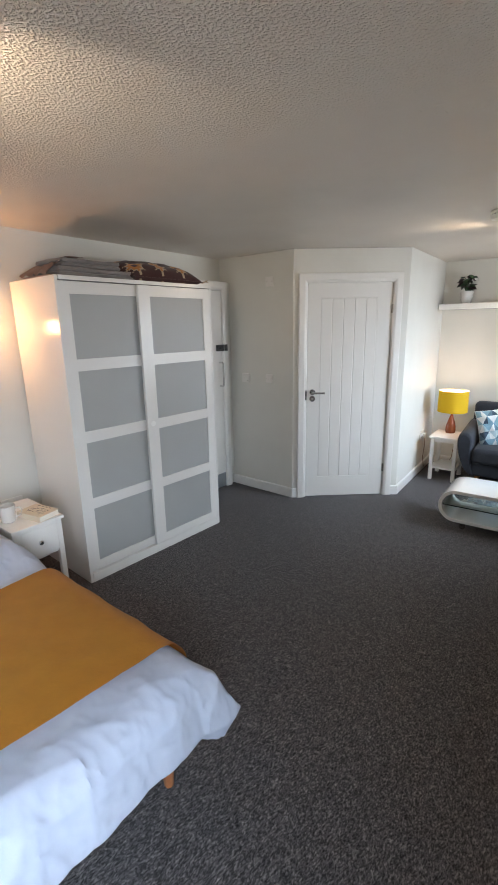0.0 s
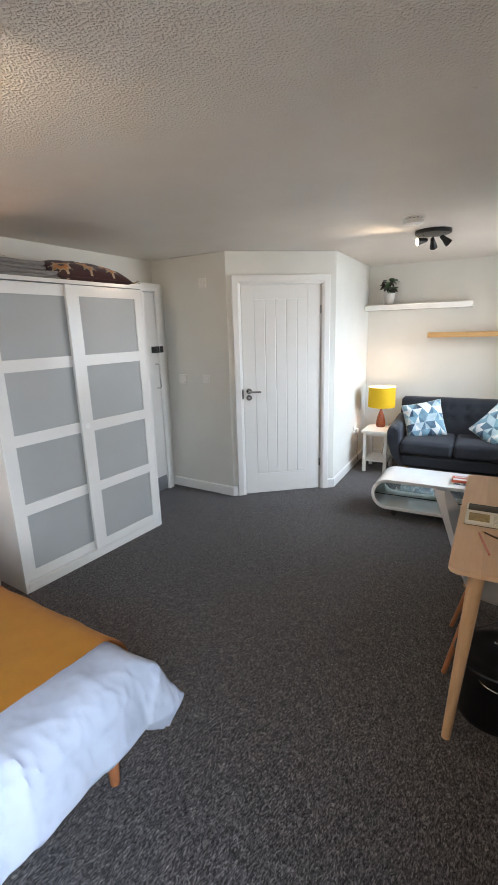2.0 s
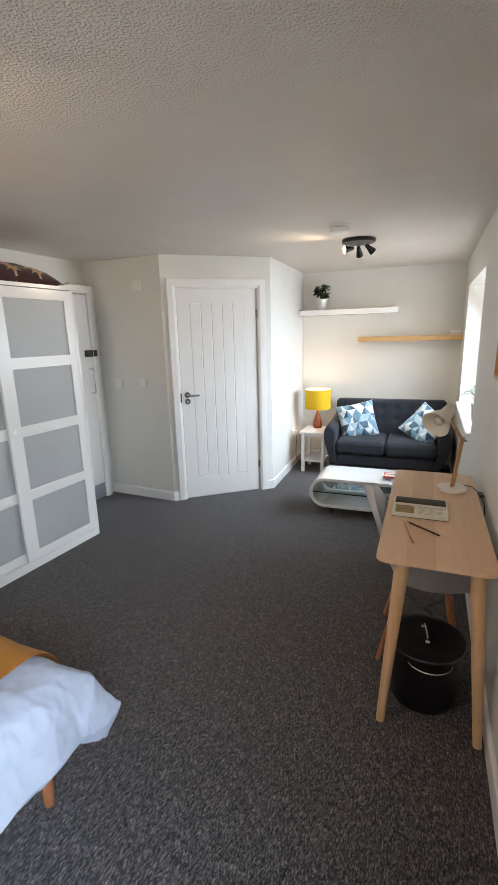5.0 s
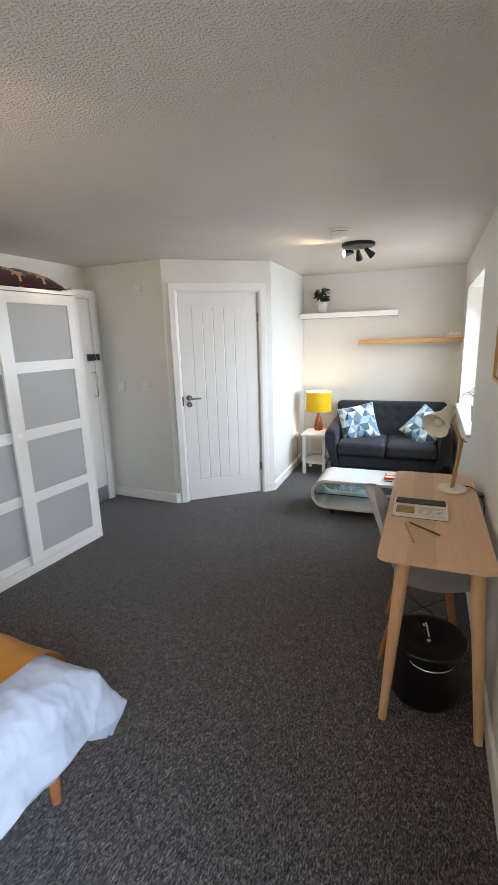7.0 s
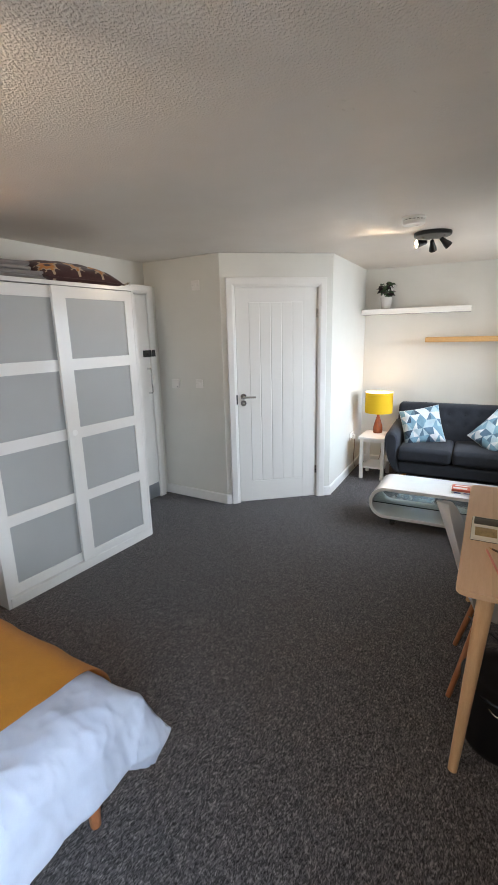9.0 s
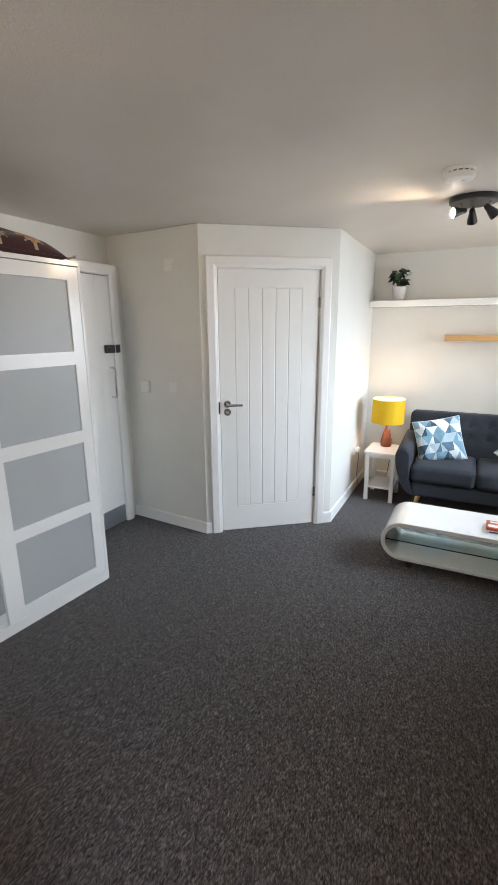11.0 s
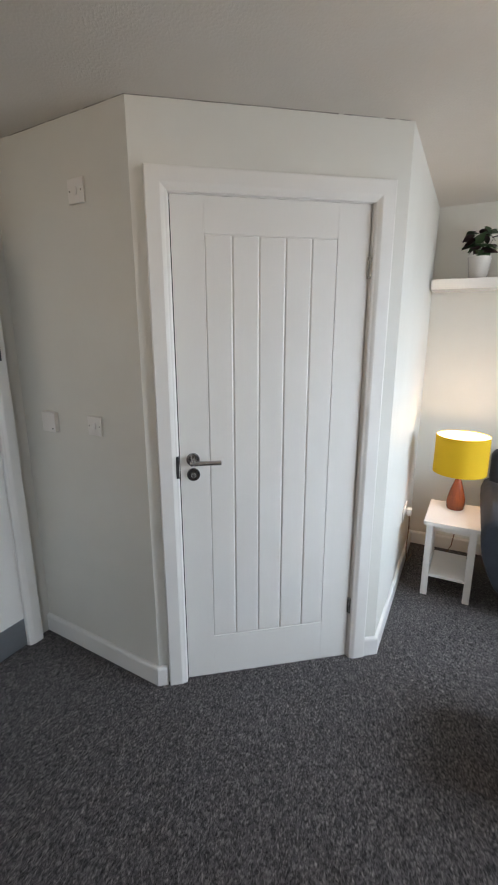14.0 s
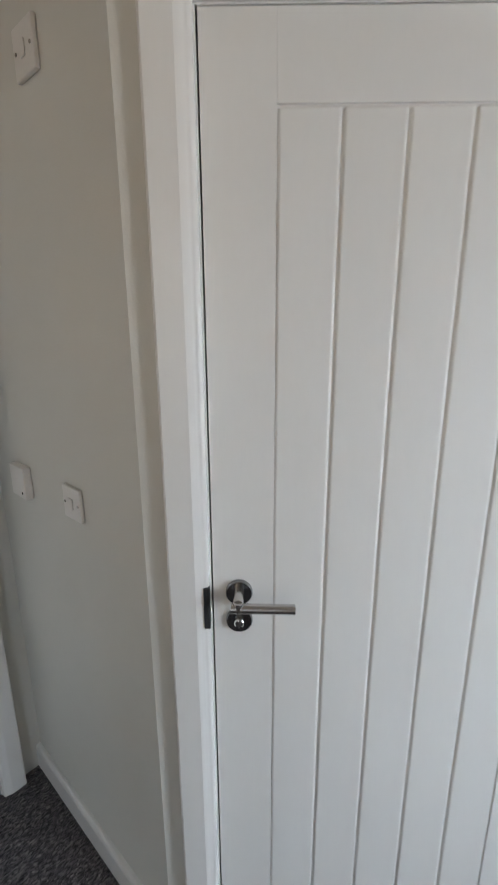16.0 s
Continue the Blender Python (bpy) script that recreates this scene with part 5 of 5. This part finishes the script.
def wall_plate(name, u, z, m, label, size, deep, rocker):
    t = thing(name, label, "switch", m @ pose(u, 0, z))
    part("face_plate", box(-size / 2, size / 2, -deep, -0.0006, -size / 2, size / 2, 0.003, 3), PLATEW, t, smooth=True)
    if rocker:
        part("rocker", box(-0.010, 0.010, -deep - 0.004, -deep - 0.0002, -0.014, 0.014, 0.002), PLATEW, t, smooth=True)
        for x in (-0.030, 0.030):
            part("screw", moved(lathe([(0.0035, 0), (0.003, 0.0012)], 12), pose(x, -deep - 0.0002, 0, 90)), STEEL, t)
    else:
        part("indicator", moved(lathe([(0.004, 0), (0.003, 0.001)], 12), pose(0.026, -deep - 0.0002, -0.028, 90)), DARKPL, t)


SW0 = M_SW.inverted() @ Vector((-2.962, 5.685, 0))
wall_plate("card_switch", SW0.x, 1.140, M_SW, "white square control plate without rocker", 0.088, 0.022, False)
wall_plate("light_switch", SW0.x + 0.281, 1.148, M_SW, "white light switch with single rocker", 0.080, 0.010, True)
wall_plate("fan_isolator", SW0.x + 0.291, 2.022, M_SW, "white isolator switch high on the wall", 0.084, 0.010, True)


def smoke_alarm():
    t = thing("smoke_alarm", "white round smoke alarm on the ceiling", "smoke alarm", pose(-0.783, 5.44, H - 0.0006, 180))
    part("base_plate", lathe([(0.070, 0), (0.070, 0.010), (0.066, 0.014)], 44), PLASTW, t, smooth=True)
    part("vent_ring", lathe([(0.061, 0.0142), (0.061, 0.0195)], 44), DARKPL, t)
    part("vent_fin", joined(*[moved(box(0.0612, 0.066, -0.004, 0.004, 0.0142, 0.0195), pose(0, 0, 0, 0, 0, 360 * k / 16)) for k in range(16)]), PLASTW, t)
    part("cover", lathe([(0.066, 0.0197), (0.067, 0.034), (0.060, 0.044), (0.030, 0.050), (0.002, 0.050)], 44), PLASTW, t, smooth=True)
    part("test_button", moved(lathe([(0.012, 0.049), (0.011, 0.0525)], 20), pose(0.02, 0, 0)), PLASTW, t)


smoke_alarm()


def ceiling_spots(at, heads, power):
    """A round plate with three spot heads; heads: place on the plate, and where each one aims."""
    t = thing("ceiling_spotlight", "black round ceiling plate with three spot heads", "ceiling light", pose(at[0], at[1], H - 0.0006, 180), "ceiling spotlights")
    part("ceiling_plate", lathe([(0.128, 0), (0.130, 0.006), (0.128, 0.022), (0.120, 0.026), (0.002, 0.026)], 56), BLACKM, t, smooth=True)
    for ((px, py), aim), watts in zip(heads, power):
        a = Vector((aim[0], -aim[1], -aim[2])).normalized()
        part("stem", tube([(px, py, 0.024), (px, py, 0.066)], 0.006, 12), STEEL, t, smooth=True)
        hm = Matrix.Translation(Vector((px, py, 0.068)) - a * 0.026) @ a.to_track_quat("Z", "Y").to_matrix().to_4x4() @ Matrix.Scale(0.84, 4)
        hd = part("spot_head", moved(lathe([(0.003, -0.010), (0.014, -0.008), (0.018, 0.0), (0.022, 0.03), (0.031, 0.066), (0.034, 0.090), (0.0325, 0.0905), (0.030, 0.072), (0.003, 0.070)], 32), hm), BLACKM, t, "black conical spot head", True)
        part("led_face", moved(lathe([(0.002, 0.0800), (0.0308, 0.0800), (0.0308, 0.0812), (0.002, 0.0822)], 28), hm), LED, hd, "lit white lamp face")
        w = pose(at[0], at[1], H, 180) @ hm
        lamp("spot_beam", "SPOT", watts, SPOT_WHITE, look(w @ Vector((0, 0, 0.095)), w @ Vector((0, 0, 1.0))), spot_size=radians(80), spot_blend=0.8, shadow_soft_size=0.02)


ceiling_spots((-0.755, 5.985), (((-0.062, 0.035), (-0.74, -0.64, -0.17)), ((-0.010, -0.070), (0.02, 0.66, -0.62)), ((0.080, 0.010), (0.62, 0.42, -0.62))), (17, 11, 10))
ceiling_spots((-1.40, 2.45), (((-0.062, 0.035), (-0.10, 0.97, 0.16)), ((0.0, -0.070), (-0.66, -0.08, -0.75)), ((0.080, 0.010), (0.42, 0.76, -0.50))), (46, 11, 27))


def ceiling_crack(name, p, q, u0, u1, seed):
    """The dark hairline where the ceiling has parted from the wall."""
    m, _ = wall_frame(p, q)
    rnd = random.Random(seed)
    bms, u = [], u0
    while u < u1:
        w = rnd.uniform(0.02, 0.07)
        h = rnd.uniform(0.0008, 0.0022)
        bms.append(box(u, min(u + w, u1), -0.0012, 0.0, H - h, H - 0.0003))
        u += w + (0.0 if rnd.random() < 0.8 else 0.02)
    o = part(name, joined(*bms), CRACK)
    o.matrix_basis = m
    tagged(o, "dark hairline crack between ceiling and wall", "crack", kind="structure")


def ceiling_joint():
    """A low filled ridge where two ceiling boards meet, with a few lumps of loose finish."""
    def fn(u, v):
        x = -0.72 + 0.86 * u
        y = 3.79 + 0.02 * x * 0.2 + 0.006 * noise.noise(Vector((x * 6, 1, 0))) + 0.05 * (v - 0.5)
        return (x, y, H - 0.0004 - 0.0013 * math.cos(math.pi * (v - 0.5)) * (0.6 + 0.6 * noise.noise(Vector((x * 3, 4, 0)))))
    bms = [grid(120, 8, fn)]
    rnd = random.Random(8)
    for k in range(14):
        x, y, r = rnd.uniform(-0.75, 0.02), 3.80 + rnd.uniform(-0.03, 0.12), rnd.uniform(0.0025, 0.006)
        bms.append(moved(lathe([(0.001, -r * 0.5), (r * 0.7, -r * 0.35), (r, 0.0)], 9), pose(x, y, H - 0.0004, 0, 0, rnd.uniform(0, 90)) @ Matrix.Diagonal((2.2, 0.8, 1, 1))))
    o = part("trim_ceiling_joint", joined(*bms), CEIL, smooth=True)
    tagged(o, "filled joint ridge across the textured ceiling", "ceiling joint", kind="structure")


ceiling_joint()
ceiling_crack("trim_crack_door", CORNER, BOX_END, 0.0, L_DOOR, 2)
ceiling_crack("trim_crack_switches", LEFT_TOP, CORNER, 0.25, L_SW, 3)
